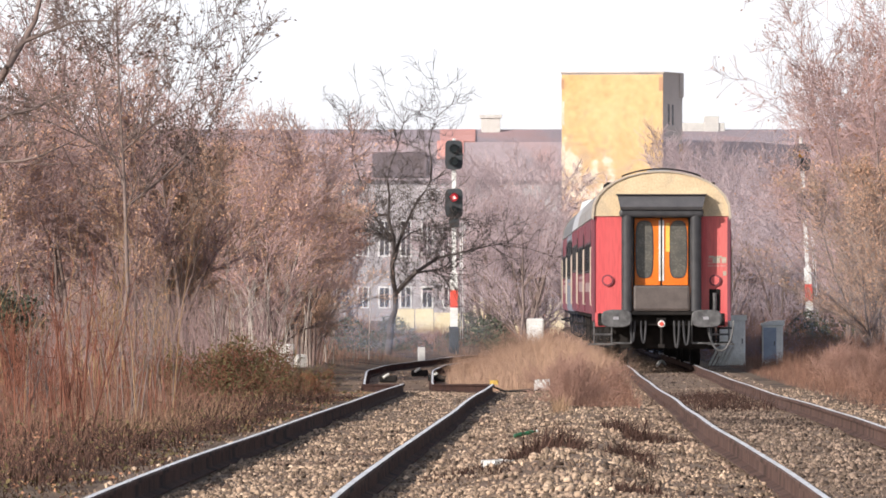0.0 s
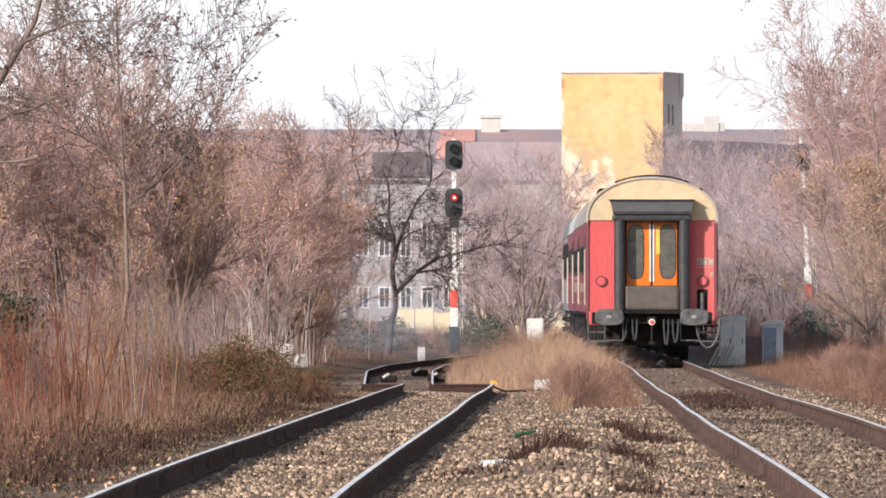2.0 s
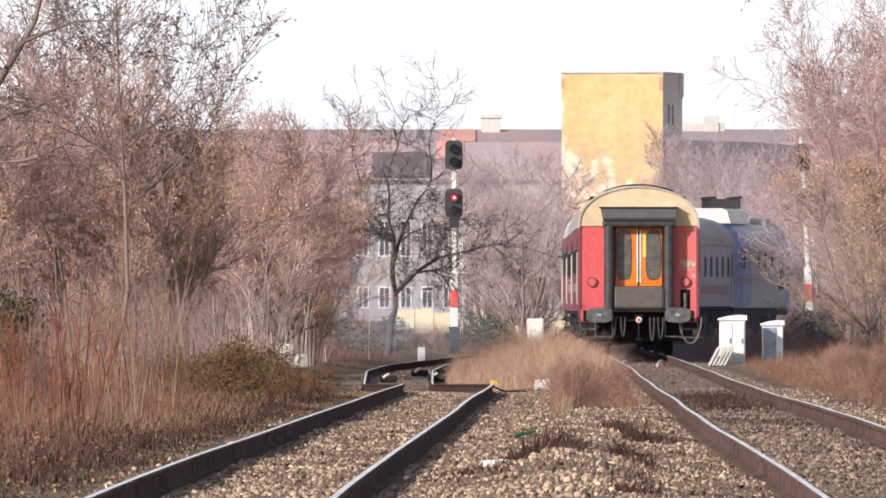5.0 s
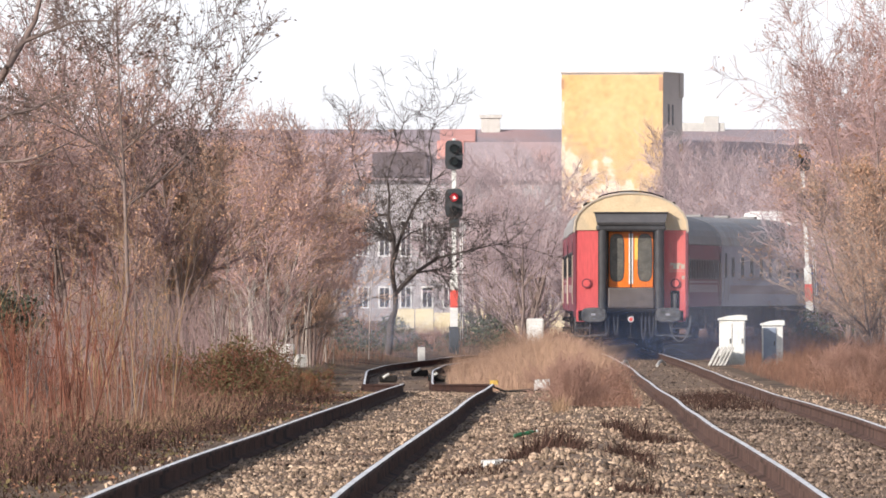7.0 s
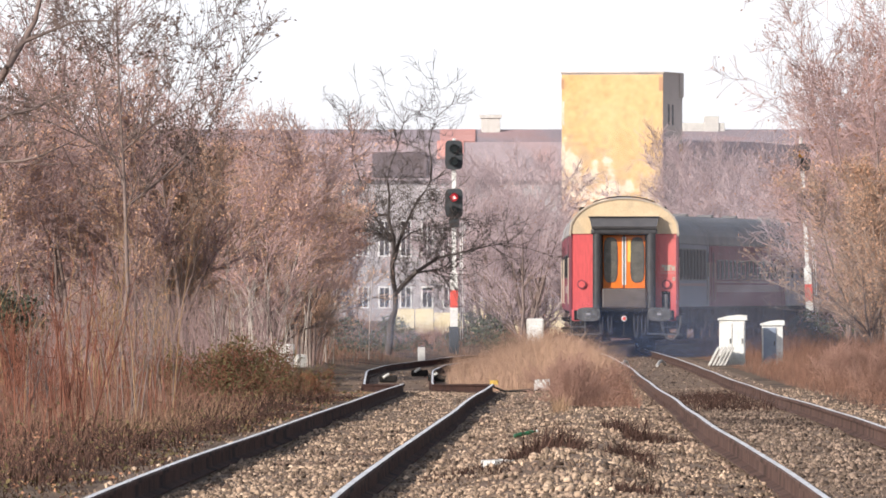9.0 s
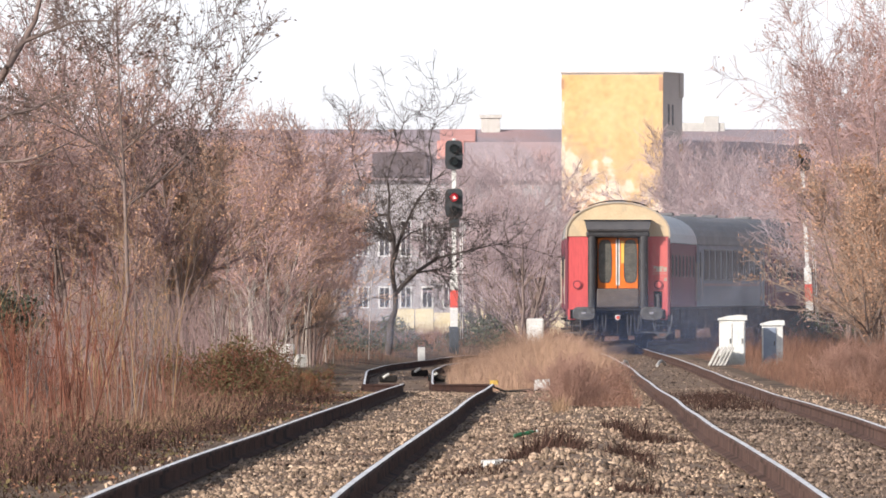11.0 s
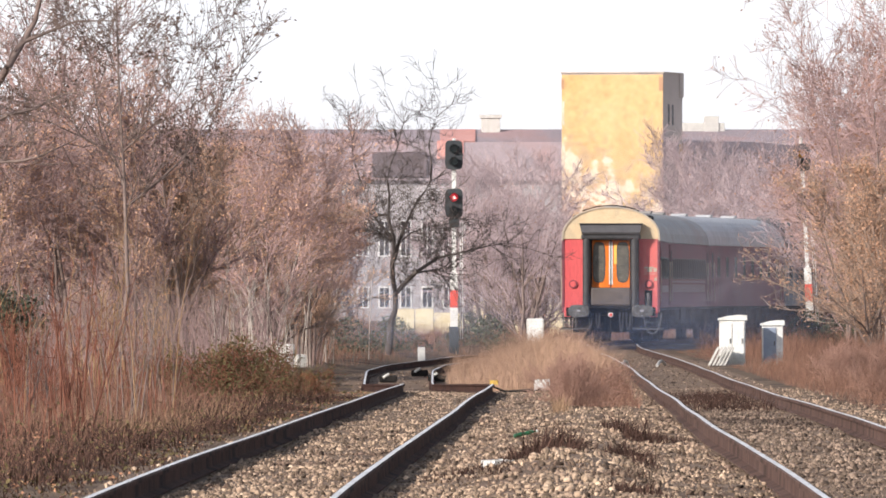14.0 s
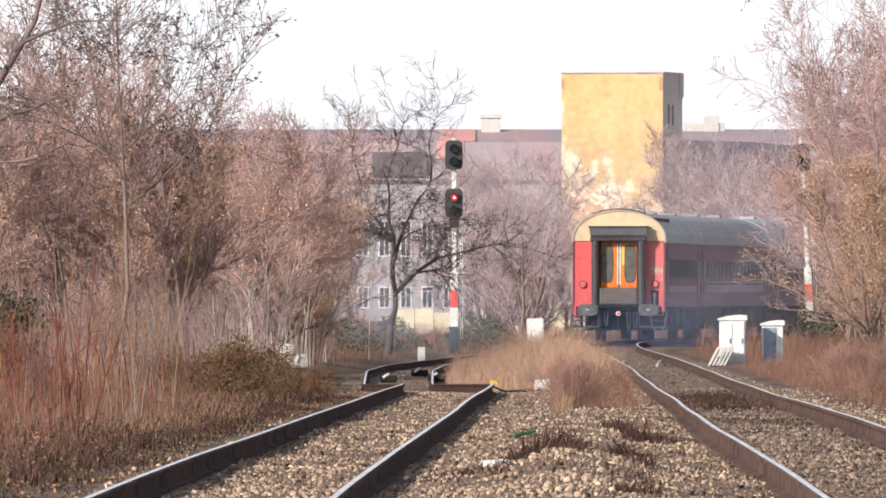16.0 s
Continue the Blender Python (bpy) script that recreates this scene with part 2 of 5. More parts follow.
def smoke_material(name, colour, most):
    """Thin smoke and stand-in haze, densest in the middle of a puff and torn at its rim."""
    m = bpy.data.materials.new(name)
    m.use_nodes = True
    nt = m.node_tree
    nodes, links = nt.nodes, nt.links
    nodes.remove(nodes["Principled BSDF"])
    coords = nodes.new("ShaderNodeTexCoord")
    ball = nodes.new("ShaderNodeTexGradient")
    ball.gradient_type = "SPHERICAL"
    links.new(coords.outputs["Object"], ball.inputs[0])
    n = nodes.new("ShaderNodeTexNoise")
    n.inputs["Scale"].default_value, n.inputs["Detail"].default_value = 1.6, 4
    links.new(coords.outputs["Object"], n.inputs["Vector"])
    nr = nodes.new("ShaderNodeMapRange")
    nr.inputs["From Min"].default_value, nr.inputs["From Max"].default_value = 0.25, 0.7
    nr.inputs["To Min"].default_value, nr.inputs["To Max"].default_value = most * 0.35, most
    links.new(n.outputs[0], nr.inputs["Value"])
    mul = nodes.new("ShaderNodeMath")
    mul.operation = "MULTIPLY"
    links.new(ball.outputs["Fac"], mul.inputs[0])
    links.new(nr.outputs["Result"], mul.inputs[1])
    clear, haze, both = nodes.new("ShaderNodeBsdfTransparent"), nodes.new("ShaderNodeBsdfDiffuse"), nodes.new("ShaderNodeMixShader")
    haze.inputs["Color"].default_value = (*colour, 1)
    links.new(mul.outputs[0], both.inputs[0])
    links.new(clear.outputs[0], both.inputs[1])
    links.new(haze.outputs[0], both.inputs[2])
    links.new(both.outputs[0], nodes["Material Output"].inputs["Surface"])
    return m


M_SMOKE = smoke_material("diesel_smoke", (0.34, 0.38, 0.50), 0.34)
# pale sheet colour in place of distance haze over far woods and houses
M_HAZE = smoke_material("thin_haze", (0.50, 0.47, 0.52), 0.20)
# dark blue sheet colour paints the hazy shade under the coaches
M_SHADEHAZE = smoke_material("dark_shade_haze", (0.11, 0.15, 0.26), 0.28)
# paler sheet colour paints haze over the coach sides
M_VEIL = smoke_material("trailing_haze", (0.36, 0.37, 0.44), 0.26)


# ---- mesh helpers ----
def part(name, bm, material, parent=None, label="", smooth=False):
    me = bpy.data.meshes.new(name)
    bm.to_mesh(me)
    bm.free()
    return link_mesh(name, me, material, parent, label, smooth)


def link_mesh(name, me, material, parent=None, label="", smooth=False):
    for m in material if isinstance(material, (list, tuple)) else [material]:
        me.materials.append(m)
    if smooth:
        me.polygons.foreach_set("use_smooth", [True] * len(me.polygons))
    ob = new(name, me)
    ob.parent = parent
    if label:
        tagged(ob, label)
    return ob


def thing(name, x, y, z, label, category, group="", rz=0):
    e = new(name)
    e.empty_display_size = 0.3
    e.matrix_basis = pose(x, y, z, 0, 0, rz)
    return tagged(e, label, category, group)


def box(bm, x0, x1, y0, y1, z0, z1, bevel=0.0):
    r = bmesh.ops.create_cube(bm, size=1, matrix=Matrix.Translation(((x0 + x1) / 2, (y0 + y1) / 2, (z0 + z1) / 2)) @ Matrix.Diagonal((x1 - x0, y1 - y0, z1 - z0, 1)))
    if bevel:
        es = {e for v in r["verts"] for e in v.link_edges}
        bmesh.ops.bevel(bm, geom=list(es), offset=bevel, segments=2, affect="EDGES", profile=0.5)
    return bm


def rod(bm, a, b, r0, r1=None, n=10):
    a, b = Vector(a), Vector(b)
    q = (b - a).to_track_quat("Z", "Y").to_matrix().to_4x4()
    bmesh.ops.create_cone(bm, cap_ends=True, segments=n, radius1=r0, radius2=r0 if r1 is None else r1, depth=(b - a).length, matrix=Matrix.Translation((a + b) / 2) @ q)
    return bm


def pipe(bm, pts, r, n=7):
    """One bent round tube along the points."""
    pts = [Vector(q) for q in pts]
    rings = []
    for i, q in enumerate(pts):
        d = (pts[min(i + 1, len(pts) - 1)] - pts[max(i - 1, 0)]).normalized()
        u = d.cross(Vector((0, 1, 0.01))).normalized()
        w = d.cross(u)
        rings.append([q + (u * math.cos(2 * math.pi * k / n) + w * math.sin(2 * math.pi * k / n)) * r for k in range(n)])
    return loft(bm, rings)


def rounded(bm, cx, cz, hw, hh, y0, y1, e=0.5, n=24):
    """A rounded plate in the x-z plane."""
    pts = []
    for k in range(n):
        a = 2 * math.pi * k / n
        pts.append((cx + hw * math.copysign(abs(math.cos(a)) ** e, math.cos(a)), cz + hh * math.copysign(abs(math.sin(a)) ** e, math.sin(a))))
    edge = [(cx + (x - cx) * 0.93, cz + (z - cz) * 0.93) for x, z in pts]
    return loft(bm, [[(x, y0, z) for x, z in edge], [(x, y0 + (y1 - y0) * 0.3, z) for x, z in pts], [(x, y1, z) for x, z in pts]])


def loft(bm, sections, close=True, cap=True):
    """Skin rings of equal length."""
    rings = [[bm.verts.new(p) for p in s] for s in sections]
    n = len(rings[0])
    for r0, r1 in zip(rings, rings[1:]):
        for i in range(n if close else n - 1):
            bm.faces.new((r0[i], r0[(i + 1) % n], r1[(i + 1) % n], r1[i]))
    if cap:
        bm.faces.new(rings[0][::-1])
        bm.faces.new(rings[-1])
    bmesh.ops.recalc_face_normals(bm, faces=bm.faces[:])
    return bm


def mesh_np(name, verts, faces, material, parent=None, label="", smooth=False):
    """A mesh of faces that all have the same number of corners, from arrays."""
    me = bpy.data.meshes.new(name)
    k = faces.shape[1]
    me.vertices.add(len(verts))
    me.vertices.foreach_set("co", np.asarray(verts, np.float32).ravel())
    me.loops.add(faces.size)
    me.loops.foreach_set("vertex_index", np.asarray(faces, np.int32).ravel())
    me.polygons.add(len(faces))
    me.polygons.foreach_set("loop_start", np.arange(0, faces.size, k, dtype=np.int32))
    me.update(calc_edges=True)
    me.validate()
    return link_mesh(name, me, material, parent, label, smooth)


def tubes(seg, n):
    """Open tapered tubes with n sides along rows of (x0 y0 z0 x1 y1 z1 r0 r1)."""
    seg = np.asarray(seg, float)
    a, b = seg[:, :3], seg[:, 3:6]
    d = b - a
    d /= np.linalg.norm(d, axis=1, keepdims=True) + 1e-9
    ref = np.where(np.abs(d[:, 2:3]) > 0.9, np.array([[1.0, 0, 0]]), np.array([[0, 0, 1.0]]))
    u = np.cross(d, ref)
    u /= np.linalg.norm(u, axis=1, keepdims=True)
    w = np.cross(d, u)
    ang = np.arange(n) * 2 * np.pi / n
    ring = np.cos(ang)[None, :, None] * u[:, None, :] + np.sin(ang)[None, :, None] * w[:, None, :]
    v = np.concatenate([a[:, None, :] + ring * seg[:, 6][:, None, None], b[:, None, :] + ring * seg[:, 7][:, None, None]], axis=1)
    base = (np.arange(len(seg)) * 2 * n)[:, None]
    i = np.arange(n)
    j = (i + 1) % n
    f = np.stack([base + i, base + j, base + n + j, base + n + i], axis=2).reshape(-1, 4)
    return v.reshape(-1, 3), f


def leaf_quads(pts, size, rng, flat=0.5):
    """Small folded diamond leaves at the points."""
    n = len(pts)
    d = rng.normal(size=(n, 3))
    d[:, 2] *= flat
    d /= np.linalg.norm(d, axis=1, keepdims=True)
    e = np.cross(d, rng.normal(size=(n, 3)))
    e /= np.linalg.norm(e, axis=1, keepdims=True) + 1e-9
    s = size * rng.uniform(0.5, 1.4, (n, 1))
    nrm = np.cross(d, e) * s * 0.18
    v = np.stack([pts, pts + d * s * 0.5 + e * s * 0.3 + nrm, pts + d * s, pts + d * s * 0.5 - e * s * 0.3 + nrm], axis=1).reshape(-1, 3)
    b = (np.arange(n) * 4)[:, None]
    f = np.concatenate([b + np.array([[0, 1, 2]]), b + np.array([[0, 2, 3]])], axis=0)
    return v, f


# ---- the line of the track ----
def smooth_table(ys, xs, width):
    y = np.arange(0, 720, 1.0)
    x = np.interp(y, ys, xs)
    pad = np.pad(x, width, mode="edge")
    x = np.convolve(pad, np.ones(2 * width + 1) / (2 * width + 1), mode="valid")
    return lambda q: np.interp(q, y, x)


HEADING, X_START, CURVE_AT, EASE, RADIUS = 0.002854, 3.83, 432.8, 80.9, 384.1
_s = np.arange(0, 760, 0.25)
_th = HEADING + np.cumsum(np.clip((_s - CURVE_AT) / EASE, 0, 1) / RADIUS) * 0.25
_x = X_START + np.cumsum(np.sin(_th)) * 0.25 - 0.09 * np.clip((_s - 445) / 45, 0, 1)
_y = np.cumsum(np.cos(_th)) * 0.25


def line_at(s):
    return float(np.interp(s, _s, _x)), float(np.interp(s, _s, _y)), float(np.interp(s, _s, _th))


rail_z = smooth_table([0, 80, 95, 120, 140, 165, 204, 258, 310, 380, 410, 440, 470, 720], [0.30, 0.33, 0.35, 0.40, 0.40, 0.32, 0.18, 0.08, 0.0, 0.0, -0.04, -0.04, 0.0, 0.0], 6)
main_x_near = smooth_table([0, 91, 100, 134, 165, 204, 258, 320], [2.9, 3.08, 3.15, 3.13, 3.43, 3.85, 4.26, 4.74], 7)
side_x = smooth_table([0, 93.9, 121.5, 147.7, 187, 217, 246, 252, 328, 346, 380, 446, 520, 720], [-2.2, -1.365, -1.14, -0.845, -0.54, -0.21, 0.07, 0.08, -0.98, -1.0, -0.68, 1.30, 5.6, 34], 3)
side_z = smooth_table([0, 94, 121.5, 147.7, 165, 187, 217, 248, 329, 346, 380, 446, 720], [0.36, 0.345, 0.305, 0.275, 0.23, 0.18, 0.13, 0.07, -0.43, -0.22, -0.26, -0.30, -0.3], 3)


def main_x(y):
    y = np.asarray(y, float)
    return np.where(y < 320, main_x_near(np.minimum(y, 320)) + 0, np.interp(y, _y, _x))


def bumps(x, y, s, seed):
    """Smooth uneven ground from summed waves."""
    rng = np.random.default_rng(seed)
    z = 0
    for k in range(6):
        a = rng.uniform(0, 2 * np.pi)
        f = s * rng.uniform(0.6, 1.8)
        z = z + np.sin((x * np.cos(a) + y * np.sin(a) * 0.35) * f + rng.uniform(0, 6.28)) / 6
    return z


def ground_z(x, y):
    x, y = np.asarray(x, float), np.asarray(y, float)
    mx, sx = main_x(np.clip(y, 0, 700)), side_x(np.clip(y, 0, 700))
    zm, zs = rail_z(np.clip(y, 0, 700)), side_z(np.clip(y, 0, 700))
    w = np.clip((x - sx - 1.0) / np.maximum(mx - sx - 2.0, 0.5), 0, 1)
    z = zs * (1 - w) + zm * w - 0.17
    z = z + (0.035 * bumps(x, y, 2.2, 3) + 0.02 * bumps(x, y, 6.0, 4)) * np.clip((300 - y) / 80, 0.12, 1)
    between = np.clip(1 - np.abs(x - (mx + sx) / 2) / 1.2, 0, 1)
    z = z + between * (0.12 + 0.07 * bumps(x, y, 0.9, 8)) * np.clip((230 - y) / 60, 0, 1)
    z = z + 0.05 * np.exp(-((x - 0.97) / 0.55) ** 4) * np.clip((117 - y + 2.5 * np.sin(x * 9)) / 5, 0, 1) * np.clip((y - 60) / 25, 0, 1)
    left = np.clip((sx - 1.5 - x) / 1.4, 0, 1)
    z = z * (1 - left) + (zm - 0.2) * left
    right = np.clip((x - mx - 1.7) / 3.5, 0, 1)
    z = z + left * (-0.05 + 0.12 * bumps(x, y, 0.5, 5)) + right * (0.05 + 0.10 * bumps(x, y, 0.5, 6))
    far = np.clip((y - 600) / 100, 0, 1)
    return z * (1 - far) + far * -0.35


def graded(points):
    out = []
    for a, b, step in points:
        out.extend(np.arange(a, b, step))
    return np.array(out)


def build_ground():
    gx = graded([(-3000, -600, 300), (-600, -60, 60), (-60, -9, 2.5), (-9, 12, 0.24), (12, 60, 2.5), (60, 600, 60), (600, 3001, 300)])
    gy = graded([(-900, 0, 100), (0, 80, 8), (80, 270, 0.5), (270, 480, 1.2), (480, 720, 6), (720, 4500, 180)])
    X, Y = np.meshgrid(gx, gy)
    Z = ground_z(X, Y)
    v = np.stack([X, Y, Z], axis=2).reshape(-1, 3)
    nx, ny = len(gx), len(gy)
    i = (np.arange(ny - 1)[:, None] * nx + np.arange(nx - 1)[None, :]).ravel()
    f = np.stack([i, i + 1, i + nx + 1, i + nx], axis=1)
    g = mesh_np("ground", v, f, [M_GROUND, M_BED], smooth=True)
    mid = v[f].mean(axis=1)
    yy = np.clip(mid[:, 1], 0, 700)
    sx, mx = side_x(yy), main_x(yy)
    edge = 0.25 * bumps(mid[:, 0], mid[:, 1], 1.5, 31)
    bed = (np.abs(mid[:, 0] - sx) < 1.2 + edge) | (np.abs(mid[:, 0] - mx) < 1.6 + edge) | ((mid[:, 0] > sx) & (mid[:, 0] < mx) & (mid[:, 1] < 255))
    g.data.polygons.foreach_set("material_index", (bed & (mid[:, 1] > 0) & (mid[:, 1] < 690)).astype(np.int32))
    tagged(g, "brown stony soil with dry trackside earth", "ground", kind="structure")


build_ground()

RAIL_HALF = [(-0.075, 0), (-0.075, 0.012), (-0.012, 0.03), (-0.010, 0.115), (-0.036, 0.125), (-0.036, 0.150), (-0.022, 0.160)]
RAIL_PROFILE = [(x, z - 0.160) for x, z in RAIL_HALF + [(-x, z) for x, z in RAIL_HALF[::-1]]]


def build_rail(parent, xs, zs, ys, offset, wander, rust):
    bm = bmesh.new()
    rings = []
    for x, z, y in zip(xs, zs, ys):
        o = x + offset + wander * (math.sin(y * 0.11 + offset) + math.sin(y * 0.047))
        rings.append([(o + px, y, z + pz) for px, pz in RAIL_PROFILE])
    loft(bm, rings)
    top = len(RAIL_HALF) - 1
    bm.faces.ensure_lookup_table()
    n = len(RAIL_PROFILE)
    for k, f in enumerate(bm.faces):
        if k < (len(rings) - 1) * n and k % n == top:
            f.material_index = 1
    return part("rail", bm, [rust, M_RAILTOP], parent)


def build_track(label, xf, zf, y0, y1, rust):
    ys = np.arange(y0, y1, 1.5)
    t = thing("railway_track", 0, 0, 0, label, "railway track", "railway tracks")
    for off in (-0.7525, 0.7525):
        build_rail(t, xf(ys), zf(ys), ys, off, 0.012, rust)
    return t


main_track = build_track("rusty steel rails with bright heads in ballast", main_x, rail_z, 60, 640, M_RAILBROWN)
side_track = build_track("uneven rusty side track with a sharp kink", side_x, side_z, 60, 560, M_RAIL)


# ---- the train ----
M_PINK = mat("faded_pink_lettering", (0.62, 0.24, 0.22), (0.55, 0.20, 0.18), 0.5, scale=3, fine=25, bump=0)
COACH = 24.05
PITCH = 24.48


def coach_section(w=1.41, sill=1.06, cornice=3.08, top=4.01, n=15, grow=0.0):
    """The curved outline of a coach from sill over the roof to sill."""
    pts = [(-w, sill), (-w, 1.9), (-w, cornice)]
    arc = []
    for i in range(1, n):
        a = math.pi * i / n
        x = -math.cos(a) * (w + grow)
        arc.append((x, cornice + (top - cornice + grow) * (math.sin(a) ** 0.86)))
    return pts, arc, [(w, cornice), (w, 1.9), (w, sill)]


def bogie(parent, y, wheels):
    bm = bmesh.new()
    for sx in (-1, 1):
        box(bm, sx * 1.02 - 0.06, sx * 1.02 + 0.06, y - 1.75, y + 1.75, 0.5, 0.72, 0.02)
        for dy in (-1.25, 1.25):
            box(bm, sx * 1.02 - 0.13, sx * 1.02 + 0.13, y + dy - 0.2, y + dy + 0.2, 0.33, 0.62, 0.03)
            rod(bm, (sx * 1.05, y + dy - 0.33, 0.55), (sx * 1.05, y + dy - 0.33, 0.95), 0.09)
            rod(bm, (sx * 1.05, y + dy + 0.33, 0.55), (sx * 1.05, y + dy + 0.33, 0.95), 0.09)
    box(bm, -1.0, 1.0, y - 0.3, y + 0.3, 0.5, 0.85, 0.03)
    part("bogie_frame", bm, M_UNDER, parent)
    for dy in (-1.25, 1.25):
        bm = bmesh.new()
        rod(bm, (-0.85, 0, 0), (0.85, 0, 0), 0.08)
        for sx in (-1, 1):
            rod(bm, (sx * 0.69, 0, 0), (sx * 0.82, 0, 0), 0.46, n=28)
            rod(bm, (sx * 0.66, 0, 0), (sx * 0.69, 0, 0), 0.49, n=28)
            for k in range(4):
                a = k * math.pi / 2
                rod(bm, (sx * 0.815, 0.27 * math.cos(a), 0.27 * math.sin(a)), (sx * 0.835, 0.27 * math.cos(a), 0.27 * math.sin(a)), 0.05, n=8)
        w = part("wheelset", bm, [M_UNDER], parent)
        w.matrix_basis = pose(0, y + dy, 0.46)
        wheels.append(w)


def coach_shell(c, wall_m, roof_m, end_m, length=COACH):
    left, arc, right = coach_section()
    for side in (left, right):
        bm = bmesh.new()
        inner = [(x * 0.97, z) for x, z in side]
        ring = side + inner[::-1]
        loft(bm, [[(x, y, z) for x, z in ring] for y in (0.0, length)])
        part("side_wall", bm, wall_m, c)
    bm = bmesh.new()
    outer = [(-1.43, 3.05)] + [(x, z) for x, z in arc] + [(1.43, 3.05)]
    inner = [(x * 0.97, z - 0.04) for x, z in outer]
    ring = outer + inner[::-1]
    loft(bm, [[(x, y, z) for x, z in ring] for y in (-0.03, length)])
    for k in range(3):
        box(bm, -0.25, 0.25, 4.0 + k * 7.6, 4.6 + k * 7.6, 4.0, 4.085, 0.03)
    part("roof", bm, roof_m, c)
    bm = bmesh.new()
    box(bm, -1.36, 1.36, 0.02, length - 0.02, 0.98, 1.10)
    for k, (y, l, w, d) in enumerate(((7.6, 1.8, 0.5, 0.5), (10.2, 2.2, 0.6, 0.55), (13.4, 1.4, 0.5, 0.45), (16.2, 1.0, 0.6, 0.5))):
        for sx in (-1, 1):
            box(bm, sx * 0.95 - w / 2, sx * 0.95 + w / 2, y + sx * 0.3, y + sx * 0.3 + l, 1.0 - d, 1.0, 0.03)
    # dark boxes added to block the light showing under the coach
    for y in (0.9, 5.6, 18.0, 22.6):
        box(bm, -1.0, 1.0, y, y + 0.5, 0.34, 1.0, 0.04)
    part("underframe", bm, M_UNDER, c)
    for y in (0.0, length - 0.06):
        bm = bmesh.new()
        ring = [(x * 0.985, y, z) for x, z in left + [(-1.41, 3.09)] + [(1.41, 3.09)] + right]
        box(bm, -1.40, 1.40, y + 0.002, y + 0.06, 1.07, 3.085)
        part("end_wall", bm, end_m, c)


def coach_windows(c, rows_spec, stripe_z=None):
    """Windows along both sides; each spec is (first, last, count, width, bottom, top)."""
    for first, last, count, w, z0, z1 in rows_spec:
        for sx in (-1, 1):
            pane = None
            for k in range(count):
                y = first + (last - first) * k / max(count - 1, 1)
                if pane is None:
                    bm = bmesh.new()
                    box(bm, -0.02, 0.02, -w / 2 - 0.05, w / 2 + 0.05, z0 - 0.05, z1 + 0.05, 0.012)
                    pane = part("window_frame", bm, M_RUBBER, c)
                    bm = bmesh.new()
                    box(bm, -0.026, 0.026, -w / 2, w / 2, z0, z1)
                    glass = part("pane", bm, M_DARKGLASS, pane)
                    ob = pane
                else:
                    ob = new("window_frame", pane.data)
                    ob.parent = c
                    g2 = new("pane", glass.data)
                    g2.parent = ob
                ob.matrix_basis = pose(sx * 1.412, y, 0)
    if stripe_z:
        for z0, z1 in stripe_z:
            for sx in (-1, 1):
                bm = bmesh.new()
                box(bm, sx * 1.412 - 0.006, sx * 1.412 + 0.006, 2.2, COACH - 2.2, z0, z1)
                part("side_stripe", bm, M_SIDESTRIPE, c)


def coach_doors(c, m):
    for sx in (-1, 1):
        for y in (0.55, COACH - 1.35):
            bm = bmesh.new()
            box(bm, sx * 1.418 - 0.015, sx * 1.418 + 0.015, y, y + 0.8, 1.1, 3.0, 0.01)
            d = part("side_door", bm, m, c)
            bm = bmesh.new()
            box(bm, sx * 1.438 - 0.006, sx * 1.438 + 0.006, y + 0.2, y + 0.6, 2.0, 2.8, 0.004)
            part("door_window", bm, M_DARKGLASS, d)
            for yy in (y - 0.12, y + 0.92):
                bm = bmesh.new()
                rod(bm, (sx * 1.445, yy, 1.25), (sx * 1.445, yy, 2.45), 0.011, n=6)
                for zz in (1.25, 2.45):
                    rod(bm, (sx * 1.40, yy, zz), (sx * 1.445, yy, zz), 0.010, n=6)
                part("grab_rail", bm, M_STRIPE, c)
            for zz in (0.45, 0.75):
                bm = bmesh.new()
                box(bm, sx * 1.30 - 0.16, sx * 1.30 + 0.16, y, y + 0.8, zz, zz + 0.04)
                for yy in (y + 0.03, y + 0.77):
                    box(bm, sx * 1.18 - 0.02, sx * 1.18 + 0.02, yy - 0.02, yy + 0.02, zz, 1.05)
                part("step", bm, M_UNDER, c)


